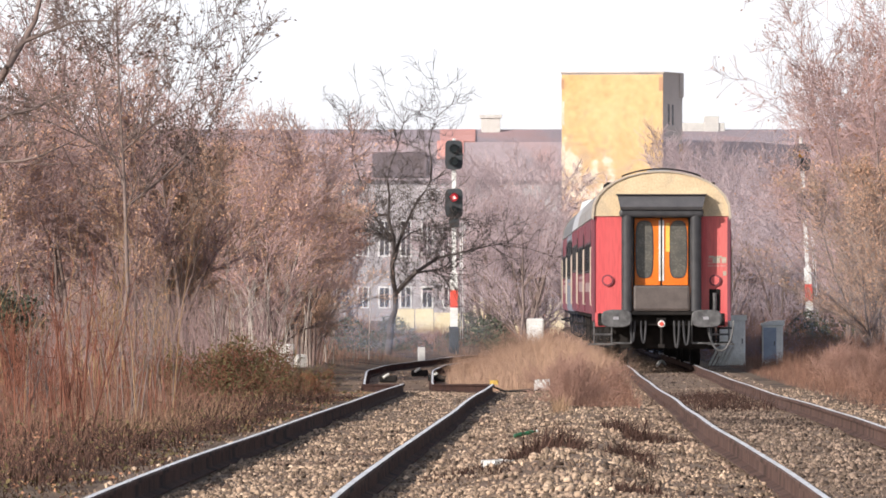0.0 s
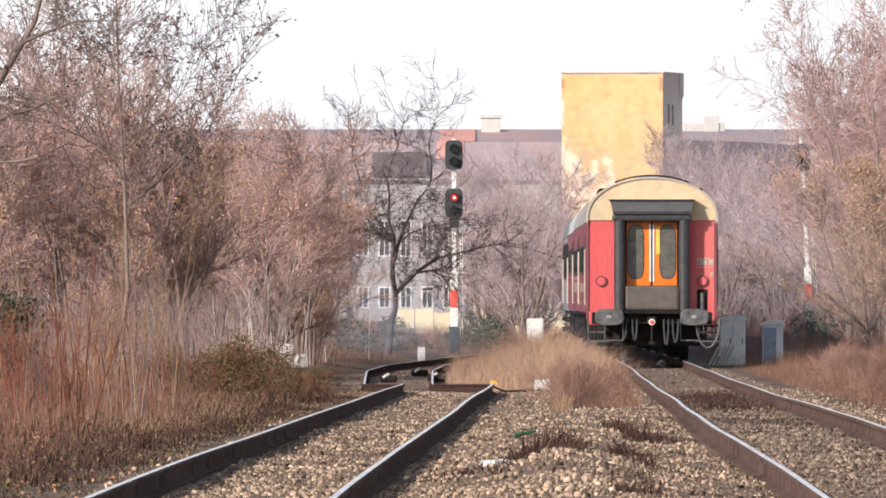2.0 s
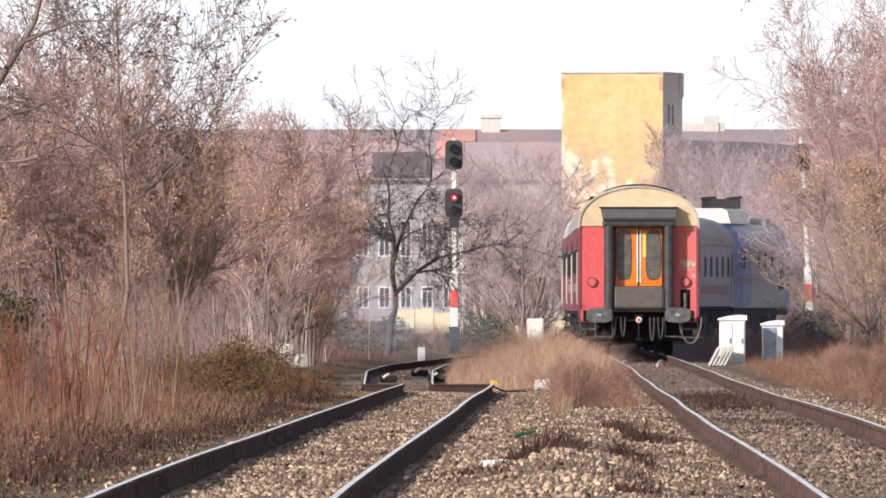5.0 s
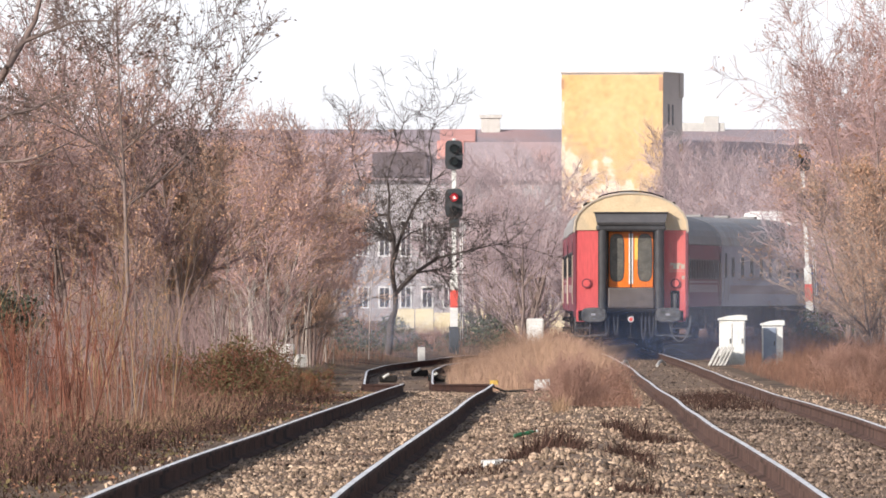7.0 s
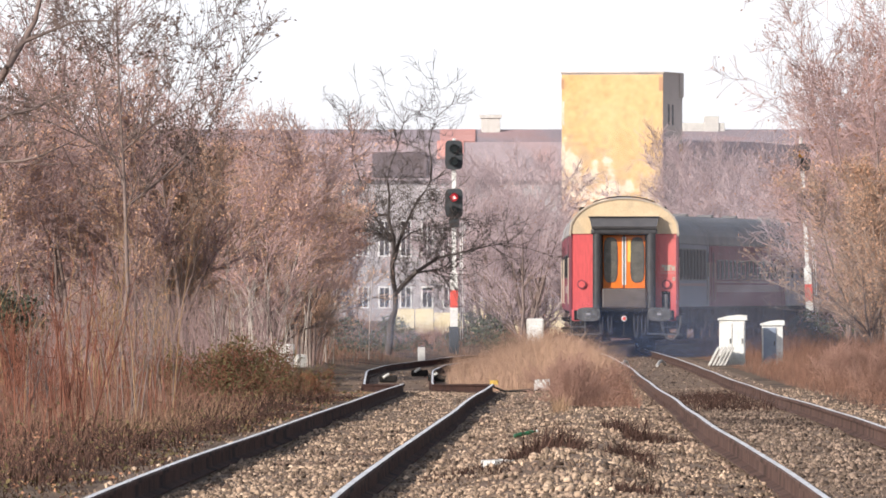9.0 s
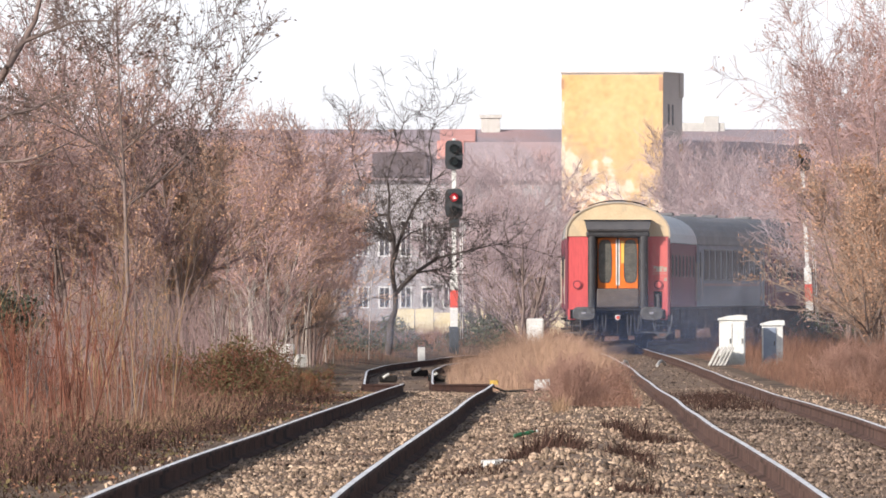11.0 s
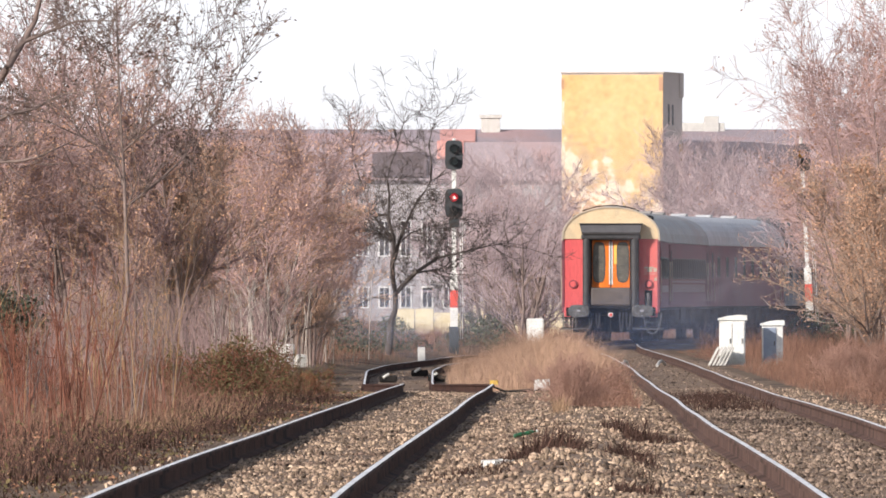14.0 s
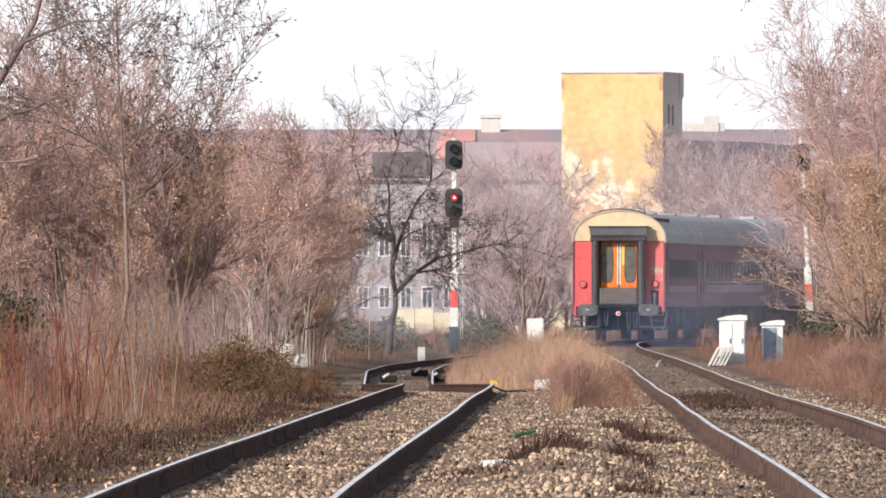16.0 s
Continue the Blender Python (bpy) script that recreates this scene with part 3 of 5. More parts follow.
def coach_end(c):
    """The tail of the last coach: gangway, doors, buffers, hoses and marks."""
    left, arc, right = coach_section()
    # cream gable
    bm = bmesh.new()
    outline = [(-1.40, 3.09)] + [(x * 0.99, z - 0.012) for x, z in arc] + [(1.40, 3.09)]
    loft(bm, [[(x, y, z) for x, z in outline] for y in (-0.035, 0.03)])
    part("gable_panel", bm, M_CREAM, c, "faded cream roof end")
    # rain lip round the gable
    bm = bmesh.new()
    out2 = [(-1.435, 3.06)] + [(x * 1.018, z + 0.02) for x, z in arc] + [(1.435, 3.06)]
    inn2 = [(x * 0.968, z - 0.03) for x, z in out2]
    loft(bm, [[(x, y, z) for x, z in out2 + inn2[::-1]] for y in (-0.07, -0.03)])
    part("rain_lip", bm, M_STRIPE, c)
    # dark side posts
    for sx in (-1, 1):
        bm = bmesh.new()
        box(bm, sx * 1.385 - 0.035, sx * 1.385 + 0.035, -0.02, 0.03, 0.92, 3.06, 0.01)
        part("corner_post", bm, M_MAROON, c)
        bm = bmesh.new()
        box(bm, sx * 1.25 - 0.11, sx * 1.25 + 0.11, -0.03, 0.03, 0.80, 1.09, 0.02)
        part("corner_foot", bm, M_RED, c)
    # gangway
    for sx in (-1, 1):
        bm = bmesh.new()
        rod(bm, (sx * 0.70, -0.30, 1.12), (sx * 0.70, -0.30, 3.20), 0.118, n=20)
        box(bm, sx * 0.70 - 0.105, sx * 0.70 + 0.105, -0.28, 0.0, 1.12, 3.20, 0.03)
        part("gangway_cushion", bm, M_RUBBER, c, "black rubber gangway column")
    bm = bmesh.new()
    box(bm, -0.86, 0.86, -0.42, 0.0, 3.06, 3.24, 0.06)
    part("gangway_lintel", bm, M_RUBBER, c)
    bm = bmesh.new()
    prof = [(-0.02, 3.52), (-0.30, 3.50), (-0.50, 3.28), (-0.46, 3.22), (-0.02, 3.22)]
    loft(bm, [[(sx * (1.0 - 0.26 * max(0.0, 3.5 - z)), y, z) for y, z in prof] for sx in (-0.90, -0.86, 0.86, 0.90)])
    part("gangway_hood", bm, M_HOOD, c, "dark grey hood over the gangway")
    bm = bmesh.new()
    box(bm, -0.93, 0.93, -0.34, -0.02, 3.515, 3.545, 0.01)
    part("hood_edge", bm, M_RUBBER, c)
    bm = bmesh.new()
    box(bm, -0.62, 0.62, -0.03, 0.0, 1.10, 3.10)
    part("vestibule_frame", bm, M_RUBBER, c)
    for sx in (-1, 1):
        bm = bmesh.new()
        box(bm, sx * 0.285 - 0.265, sx * 0.285 + 0.265, -0.075, -0.03, 1.15, 3.05, 0.015)
        d = part("gangway_door", bm, M_ORANGE, c, "orange folding gangway door")
        bm = bmesh.new()
        pts = []
        for k in range(20):
            a = 2 * math.pi * k / 20
            pts.append((sx * 0.345 + 0.165 * math.copysign(abs(math.cos(a)) ** 0.6, math.cos(a)), 2.40 + 0.58 * math.copysign(abs(math.sin(a)) ** 0.45, math.sin(a))))
        loft(bm, [[(x, y, z) for x, z in pts] for y in (-0.083, -0.07)])
        part("door_window", bm, M_DOORGLASS, d)
        ring = [(sx * 0.34 + (x - sx * 0.34) * 1.13, 2.40 + (z - 2.40) * 1.035) for x, z in pts]
        bm = bmesh.new()
        loft(bm, [[(x, y, z) for x, z in ring] for y in (-0.079, -0.07)])
        part("window_gasket", bm, M_RUBBER, d)
        bm = bmesh.new()
        box(bm, sx * 0.035 - 0.018, sx * 0.035 + 0.018, -0.095, -0.07, 1.75, 3.0)
        part("door_edge_strip", bm, M_WHITE, d, "white edge strip")
    # yellow patch painted in for the glow on the door
    bm = bmesh.new()
    box(bm, 0.09, 0.17, -0.088, -0.07, 2.35, 2.95)
    part("door_notice", bm, mat("painted_yellow_glow", (0.85, 0.55, 0.10), (0.80, 0.5, 0.1), 0.5), c)
    bm = bmesh.new()
    box(bm, -0.58, 0.58, -0.40, -0.34, 1.13, 1.66, 0.05)
    part("footplate", bm, M_FLAP, c, "raised grey footplate")
    bm = bmesh.new()
    box(bm, -0.66, 0.66, -0.36, 0.0, 1.04, 1.14, 0.02)
    part("footplate_bracket", bm, M_UNDER, c)
    # lamps
    for sx in (-1, 1):
        bm = bmesh.new()
        rod(bm, (sx * 1.10, -0.02, 1.76), (sx * 1.10, 0.0, 1.76), 0.12, n=24)
        rod(bm, (sx * 1.10, -0.045, 1.76), (sx * 1.10, -0.02, 1.76), 0.12, 0.12, n=24)
        l = part("tail_lamp", bm, M_MAROON, c)
        bm = bmesh.new()
        rod(bm, (sx * 1.10, -0.055, 1.76), (sx * 1.10, -0.04, 1.76), 0.088, n=24)
        part("lens", bm, M_RED, l)
    # plain bars for the writing on the end wall
    for z, x0, x1, h in ((3.08 - 0.86, 0.97, 1.08, 0.05), (3.08 - 0.86, 1.12, 1.24, 0.05), (3.08 - 1.58 + 0.62, 1.05, 1.20, 0.13), (2.12, 1.24, 1.33, 0.12), (1.86, 1.26, 1.33, 0.09)):
        bm = bmesh.new()
        box(bm, x0, x1, -0.006, 0.003, z, z + h)
        part("marking_bar", bm, M_STRIPE, c)
    for i in range(3):
        for j in range(3):
            bm = bmesh.new()
            box(bm, 0.95 + 0.13 * i, 1.06 + 0.13 * i, -0.005, 0.003, 1.98 + 0.065 * j + 0.06, 2.02 + 0.065 * j + 0.06)
            part("marking_bar", bm, M_PINK, c)
    # brake handle recess
    bm = bmesh.new()
    box(bm, 0.98, 1.20, -0.02, 0.01, 1.12, 1.58, 0.01)
    r = part("socket_recess", bm, M_UNDER, c)
    bm = bmesh.new()
    rod(bm, (1.09, -0.06, 1.15), (1.09, -0.06, 1.50), 0.05, n=10)
    part("socket", bm, M_STEEL, r)
    # headstock and buffers
    bm = bmesh.new()
    box(bm, -1.30, 1.30, -0.05, 0.25, 0.82, 1.08, 0.02)
    part("headstock", bm, M_UNDER, c)
    for sx in (-1, 1):
        bm = bmesh.new()
        rod(bm, (sx * 0.92, -0.45, 0.97), (sx * 0.92, -0.05, 0.97), 0.12, n=16)
        b = part("buffer", bm, M_UNDER, c)
        bm = bmesh.new()
        rounded(bm, sx * 0.92, 0.97, 0.31, 0.185, -0.52, -0.45, 0.6)
        part("buffer_plate", bm, M_STEEL, b, "worn grey buffer plate")
        bm = bmesh.new()
        box(bm, sx * 0.92 - 0.07, sx * 0.92 + 0.04, -0.524, -0.515, 0.95, 1.01)
        part("marking_bar", bm, M_LOCOGREY, b)
    bm = bmesh.new()
    box(bm, -0.10, 0.10, -0.30, 0.0, 0.82, 0.98, 0.02)
    rod(bm, (0, -0.38, 0.92), (0, -0.2, 0.86), 0.05)
    rod(bm, (0.0, -0.35, 0.86), (0.0, -0.35, 0.40), 0.028, n=8)
    box(bm, -0.07, 0.07, -0.39, -0.31, 0.36, 0.44, 0.02)
    part("coupling_hook", bm, M_UNDER, c)
    bm = bmesh.new()
    bmesh.ops.create_cone(bm, cap_ends=True, segments=24, radius1=0.075, radius2=0.066, depth=0.05, matrix=Matrix.Translation((0, -0.43, 0.86)) @ Matrix.Rotation(radians(90), 4, "X"))
    ringob = part("end_of_train_disc", bm, M_WHITE, c, "pale tail disc with red centre")
    bm = bmesh.new()
    bmesh.ops.create_cone(bm, cap_ends=True, segments=20, radius1=0.05, radius2=0.045, depth=0.03, matrix=Matrix.Translation((0, -0.455, 0.86)) @ Matrix.Rotation(radians(90), 4, "X"))
    part("lens", bm, M_REDBAND, ringob)
    # hoses
    for x, dx, drop, m in ((0.95, 0.26, 0.62, M_STEEL), (0.45, 0.06, 0.5, M_RUBBER), (0.36, -0.05, 0.55, M_RUBBER), (-0.42, 0.05, 0.45, M_RUBBER), (-0.55, -0.04, 0.42, M_RUBBER)):
        bm = bmesh.new()
        pipe(bm, [(x + dx - dx * math.cos(math.pi * k / 12), -0.30, 0.92 - drop * math.sin(math.pi * k / 12)) for k in range(13)], 0.024)
        part("brake_hose", bm, m, c)
    for sx in (-1, 1):
        bm = bmesh.new()
        box(bm, sx * 1.22 - 0.28, sx * 1.22 + 0.28, -0.12, 0.20, 0.42, 0.46, 0.01)
        box(bm, sx * 1.20 - 0.20, sx * 1.20 + 0.20, -0.08, 0.16, 0.62, 0.66, 0.01)
        for dx in (-0.18, 0.18):
            box(bm, sx * 1.20 + dx - 0.015, sx * 1.20 + dx + 0.015, -0.05, -0.02, 0.42, 0.90)
        part("end_step", bm, M_STEEL, c)
        bm = bmesh.new()
        rod(bm, (sx * 0.62, -0.12, 1.0), (sx * 0.62, -0.12, 0.46), 0.02, n=6)
        rod(bm, (sx * 0.62, -0.12, 0.46), (sx * 1.0, -0.12, 0.46), 0.02, n=6)
        part("shunter_rail", bm, M_STEEL, c)
    bm = bmesh.new()
    pipe(bm, [(1.41 * math.cos(radians(55 + 70 * k / 12)), 0.08, 3.10 + 0.97 * math.sin(radians(55 + 70 * k / 12)) ** 0.86) for k in range(13)], 0.018)
    part("roof_hoop", bm, M_UNDER, c)
    for sx in (-1, 1):
        for k in range(9):
            y = 1.5 + k * 0.9
            bm = bmesh.new()
            box(bm, sx * 0.98 - 0.14, sx * 0.98 + 0.14, y, y + 0.55, 3.66, 3.80, 0.02)
            part("roof_vent", bm, M_UNDER, c)


def build_coach(label, wall_m, roof_m, windows, stripes=None, last=False):
    c = thing("passenger_coach", 0, 0, 0, label, "railway coach", "coaches of the train")
    wheels = []
    coach_shell(c, wall_m, roof_m, M_RED if last else wall_m)
    coach_windows(c, windows, stripes)
    coach_doors(c, wall_m)
    for y in (3.9, COACH - 3.9):
        bogie(c, y, wheels)
    if last:
        coach_end(c)
    else:
        bm = bmesh.new()
        box(bm, -0.85, 0.85, -0.40, 0.0, 1.1, 3.4, 0.06)
        part("gangway_cushion", bm, M_RUBBER, c)
        bm = bmesh.new()
        outline = [(-1.40, 3.09)] + [(x * 0.99, z - 0.012) for x, z in coach_section()[1]] + [(1.40, 3.09)]
        loft(bm, [[(x, y, z) for x, z in outline] for y in (-0.02, 0.03)])
        part("gable_panel", bm, roof_m, c)
    return c, wheels


def build_loco():
    # electric engine with a folded pantograph on its roof
    c = thing("diesel_locomotive", 0, 0, 0, "blue and grey electric locomotive with a white roof unit", "locomotive")
    L = 15.6
    sec = [(-1.45, 1.0), (-1.45, 2.9), (-1.25, 3.5), (-0.9, 3.85), (0.9, 3.85), (1.25, 3.5), (1.45, 2.9), (1.45, 1.0)]
    bm = bmesh.new()
    loft(bm, [[(x, y, z) for x, z in sec] for y in (3.6, L - 2.4)])
    part("body", bm, M_LOCOGREY, c)
    for y0, y1 in ((3.6, 0.0), (L - 2.4, L)):
        bm = bmesh.new()
        small = [(x * 0.86, 1.0 + (z - 1.0) * (0.93 if z > 2 else 1)) for x, z in sec]
        mid = [(x * 1.004, z) for x, z in sec]
        loft(bm, [[(x, y0, z) for x, z in mid], [(x, y0 + (y1 - y0) * 0.6, z) for x, z in mid], [(x, y1, z) for x, z in small]])
        cab = part("cab", bm, M_BLUE, c, "blue driver's cab")
        for sx in (-1, 1):
            bm = bmesh.new()
            box(bm, sx * 0.6 - 0.45, sx * 0.6 + 0.45, y1 - 0.02, y1 + 0.02, 2.35, 3.0, 0.01)
            part("windscreen", bm, M_DARKGLASS, cab)
            bm = bmesh.new()
            box(bm, sx * 1.458 - 0.01, sx * 1.458 + 0.01, (y0 + y1) / 2 - 0.5, (y0 + y1) / 2 + 0.2, 2.3, 2.95)
            part("cab_window", bm, M_DARKGLASS, cab)
    bm = bmesh.new()
    prof = [(-1.1, 3.8), (-0.98, 4.22), (-0.8, 4.3), (0.8, 4.3), (0.98, 4.22), (1.1, 3.8)]
    loft(bm, [[(x, y, z) for x, z in prof] for y in (0.9, 6.2)])
    part("roof_unit", bm, M_WHITE, c, "white roof unit")
    bm = bmesh.new()
    for y in (2.0, 3.4, 4.8):
        box(bm, 0.0, 0.95, y, y + 0.12, 4.3, 4.62, 0.02)
    for x in (0.05, 0.9):
        rod(bm, (x, 1.6, 4.62), (x, 5.4, 4.68), 0.05, n=8)
    part("pantograph", bm, M_UNDER, c, "folded dark pantograph")
    bm = bmesh.new()
    box(bm, -1.0, 1.0, 7.4, 13.0, 3.82, 4.02, 0.06)
    part("roof_fan_housing", bm, M_LOCOGREY, c)
    for k in range(3):
        for sx in (-1, 1):
            bm = bmesh.new()
            box(bm, sx * 1.455 - 0.012, sx * 1.455 + 0.012, 5.6 + k * 1.9, 6.1 + k * 1.9, 2.35, 2.85, 0.008)
            part("side_window", bm, M_DARKGLASS, c)
    for sx in (-1, 1):
        bm = bmesh.new()
        box(bm, sx * 1.455 - 0.012, sx * 1.455 + 0.012, L - 4.0, L - 2.7, 1.6, 2.9, 0.008)
        part("side_grille", bm, M_UNDER, c)
    bm = bmesh.new()
    box(bm, -1.3, 1.3, 0.1, L - 0.1, 0.75, 1.0, 0.02)
    box(bm, -1.1, 1.1, 6.3, 9.3, 0.3, 0.8, 0.05)
    for sx in (-1, 1):
        rod(bm, (sx * 0.9, -0.5, 1.0), (sx * 0.9, 0.2, 1.0), 0.2, n=14)
    part("underframe", bm, M_UNDER, c)
    wheels = []
    for y in (3.5, 12.0):
        bogie(c, y, wheels)
    return c


def enlarge(c, kx, kz):
    """Scale a vehicle in width and height to fit the camera's view."""
    done = set()
    for o in c.children_recursive:
        o.location = (o.location.x * kx, o.location.y, o.location.z * kz)
        if o.data.name not in done:
            done.add(o.data.name)
            o.data.transform(Matrix.Diagonal((kx, 1, kz, 1)))


MANY = [(2.6, 21.9, 16, 0.62, 1.98, 2.52)]
SMALL = [(3.0, 21.5, 8, 0.55, 2.05, 2.62)]
LARGE = [(3.2, 21.3, 10, 1.25, 1.95, 2.85)]
last_coach, last_wheels = build_coach("red sleeping coach with cream roof end and orange gangway door", M_MAROON, M_ROOF, MANY, [(1.52, 1.72)], last=True)
coaches = [last_coach]
for label, wall, roof, win, st in (
        ("dusty maroon coach with pale stripe", M_MAROON, M_ROOF, MANY, [(1.52, 1.76), (1.82, 1.88)]),
        ("dark red coach with small windows and pale roof", M_MAROON, M_ROOFLIGHT, SMALL, None),
        ("blue-grey coach with large windows and sooty roof", M_SLATE, M_ROOFDARK, LARGE, [(1.72, 1.80)]),
        ("maroon coach with ribbon windows and sooty roof", M_MAROON, M_ROOFDARK, MANY, [(1.52, 1.76), (1.82, 1.88)]),
        ("grey-violet coach with small windows", M_MAUVE, M_ROOF, SMALL, [(1.45, 1.75)])):
    coaches.append(build_coach(label, wall, roof, win, st)[0])
loco = build_loco()
for vehicle in coaches + [loco]:
    enlarge(vehicle, 1.065, 1.053)


# ---- signals, cabinets and small trackside things ----
def gz(x, y):
    return float(ground_z(x, y))


def signal_head(parent, z, lenses, w=0.56, h=0.92):
    bm = bmesh.new()
    pts = []
    for k in range(24):
        a = 2 * math.pi * k / 24
        pts.append((w / 2 * math.copysign(abs(math.cos(a)) ** 0.45, math.cos(a)), h / 2 * math.copysign(abs(math.sin(a)) ** 0.35, math.sin(a))))
    loft(bm, [[(x, y, z + zz) for x, zz in pts] for y in (-0.16, -0.10)])
    box(bm, -w / 2 + 0.08, w / 2 - 0.08, -0.10, 0.12, z - h / 2 + 0.08, z + h / 2 - 0.08, 0.03)
    head = part("signal_head", bm, M_BLACK, parent, "black signal head")
    for dz, m, core in lenses:
        bm = bmesh.new()
        ring = []
        for y in (-0.42, -0.16):
            ring.append([(0.145 * math.cos(a), y + (0.12 if (math.sin(a) < -0.3 and y < -0.3) else 0), z + dz + 0.145 * math.sin(a)) for a in [2 * math.pi * k / 20 for k in range(20)]])
        loft(bm, ring, cap=False)
        part("lamp_hood", bm, M_BLACK, head)
        bm = bmesh.new()
        rod(bm, (0, -0.185, z + dz), (0, -0.15, z + dz), 0.13, n=20)
        part("lens", bm, m, head)
        if core:
            bm = bmesh.new()
            rod(bm, (0, -0.20, z + dz), (0, -0.183, z + dz), 0.06, n=16)
            part("lamp_bulb", bm, core, head)
    return head


def build_signal(x, y, top, label, heads, lean=0.0):
    zb = gz(x, y) - 0.05
    s = thing("railway_signal", x, y, zb, label, "railway signal", "signals")
    s.matrix_basis = pose(x, y, zb, 0, lean, 0)
    t = top - zb
    bands = [(0.0, 0.9, M_BLACK, 0.14), (0.9, 1.5, M_WHITE, 0.11), (1.5, 2.05, M_REDBAND, 0.11), (2.05, 2.6, M_WHITE, 0.11), (2.6, t - 0.9, M_WHITE, 0.06)]
    for z0, z1, m, r in bands:
        bm = bmesh.new()
        box(bm, -r * 1.1, r * 1.1, -r * 0.6, r * 0.6, z0, z1, 0.01)
        part("mast_section", bm, m, s)
    for sx in (0.20, 0.27):
        bm = bmesh.new()
        rod(bm, (sx, 0.1, 0.5), (sx, 0.1, t - 2.6), 0.013, n=6)
        part("ladder_rail", bm, M_WHITE, s)
    for k in range(int((t - 3.2) / 0.3)):
        bm = bmesh.new()
        rod(bm, (0.20, 0.1, 0.8 + 0.3 * k), (0.27, 0.1, 0.8 + 0.3 * k), 0.012, n=5)
        part("ladder_rung", bm, M_WHITE, s)
    for dz, lenses in heads:
        signal_head(s, t - dz, lenses)
    bm = bmesh.new()
    box(bm, -0.16, 0.16, -0.1, 0.1, t - 2.75, t - 2.45, 0.03)
    part("signal_box", bm, M_BLACK, s)
    bm = bmesh.new()
    rod(bm, (0, 0, t - 0.5), (0, 0, t + 0.06), 0.05, n=8)
    part("mast_cap", bm, M_WHITE, s)
    return s


build_signal(0.345, 470, 6.38, "black two-head signal showing red on a banded mast",
             [(0.46, [(0.2, M_LENSDARK, None), (-0.2, M_LENSDARK, None)]), (1.98, [(0.18, M_REDGLOW, M_WHITEGLOW), (-0.22, M_LENSDARK, None)])])
build_signal(12.35, 500, 6.75, "dark two-head signal on a leaning banded mast",
             [(0.62, [(0.12, M_AMBER, None), (-0.22, M_LENSDARK, None)]), (2.25, [(-0.12, M_AMBER, None), (0.22, M_LENSDARK, None)])], lean=-3.0)


def build_cabinet(x, y, w, d, h, label, blue=False, rz=0):
    zb = gz(x, y) - 0.03
    c = thing("relay_cabinet", x, y, zb, label, "cabinet", "trackside cabinets", rz=rz)
    bm = bmesh.new()
    box(bm, -w / 2, w / 2, -d / 2, d / 2, 0.0, h, 0.015)
    part("body", bm, M_WHITE, c)
    bm = bmesh.new()
    prof = [(-w / 2 - 0.04, h), (-w / 2 - 0.04, h + 0.04), (-w * 0.2, h + 0.10), (w * 0.25, h + 0.13), (w / 2 + 0.04, h + 0.12), (w / 2 + 0.04, h)]
    loft(bm, [[(px, yy, pz) for px, pz in prof] for yy in (-d / 2 - 0.04, d / 2 + 0.04)])
    part("lid", bm, M_WHITE, c)
    for sx in ((-1, 1) if not blue else (-1,)):
        bm = bmesh.new()
        x0 = -w / 2 + 0.03 if sx < 0 else 0.01
        x1 = -0.01 if sx < 0 else w / 2 - 0.03
        if blue:
            x1 = w * 0.18
        box(bm, x0, x1, -d / 2 - 0.022, -d / 2, 0.12, h - 0.05, 0.006)
        dd = part("door", bm, mat("blue_grey_door", (0.30, 0.34, 0.42), (0.24, 0.28, 0.36), 0.5) if blue else M_WHITE, c)
        bm = bmesh.new()
        box(bm, x1 - 0.06, x1 - 0.03, -d / 2 - 0.04, -d / 2 - 0.02, h * 0.5, h * 0.5 + 0.12)
        part("handle", bm, M_STEEL, dd)
    return c


build_cabinet(6.98, 360, 0.62, 0.45, 1.12, "white enamelled relay cabinet beside the track")
build_cabinet(7.97, 361, 0.50, 0.45, 0.98, "white cabinet with blue-grey door beside the track", True)


def build_slabs(x, y):
    for k in range(5):
        zb = gz(x + k * 0.09, y) - 0.02
        bm = bmesh.new()
        box(bm, -0.025, 0.025, -0.3, 0.3, 0, 0.52, 0.008)
        s = part("concrete_slab", bm, M_CONCRETE)
        s.matrix_basis = pose(x + k * 0.09, y - 0.02 * k, zb, 0, 27, 0)
        tagged(s, "pale concrete slab leaning beside the cabinet", "slab", "leaning slabs")


build_slabs(6.40, 359.3)


def build_block(name, x, y, w, d, h, label, cat, m=M_CONCRETE, rz=0, tilt=0, lift=0.0):
    bm = bmesh.new()
    box(bm, -w / 2, w / 2, -d / 2, d / 2, 0, h, min(w, h) * 0.08)
    for v in bm.verts:
        v.co += Vector((random.uniform(-1, 1), random.uniform(-1, 1), random.uniform(-1, 1))) * 0.015
    o = part(name, bm, m)
    o.matrix_basis = pose(x, y, gz(x, y) - 0.04 + lift, tilt, 0, rz)
    return tagged(o, label, cat)


build_block("marker_stone", 1.80, 272, 0.25, 0.25, 0.24, "small white marker stone in dry grass", "marker stone", M_WHITE, 10)
build_block("marker_post", -0.62, 432, 0.20, 0.16, 0.50, "short white marker post by the side track", "marker post", M_WHITE, 0, 6)
build_block("junction_box", 2.75, 445, 0.50, 0.35, 1.25, "white junction box behind dry grass", "junction box", M_WHITE)
build_block("concrete_block", -4.52, 380, 0.30, 0.3, 0.56, "broken white concrete block in weeds", "concrete block", M_WHITE, 12)
build_block("concrete_block", -4.06, 381, 0.52, 0.3, 0.62, "white concrete block with a hollow in weeds", "concrete block", M_WHITE, -6)
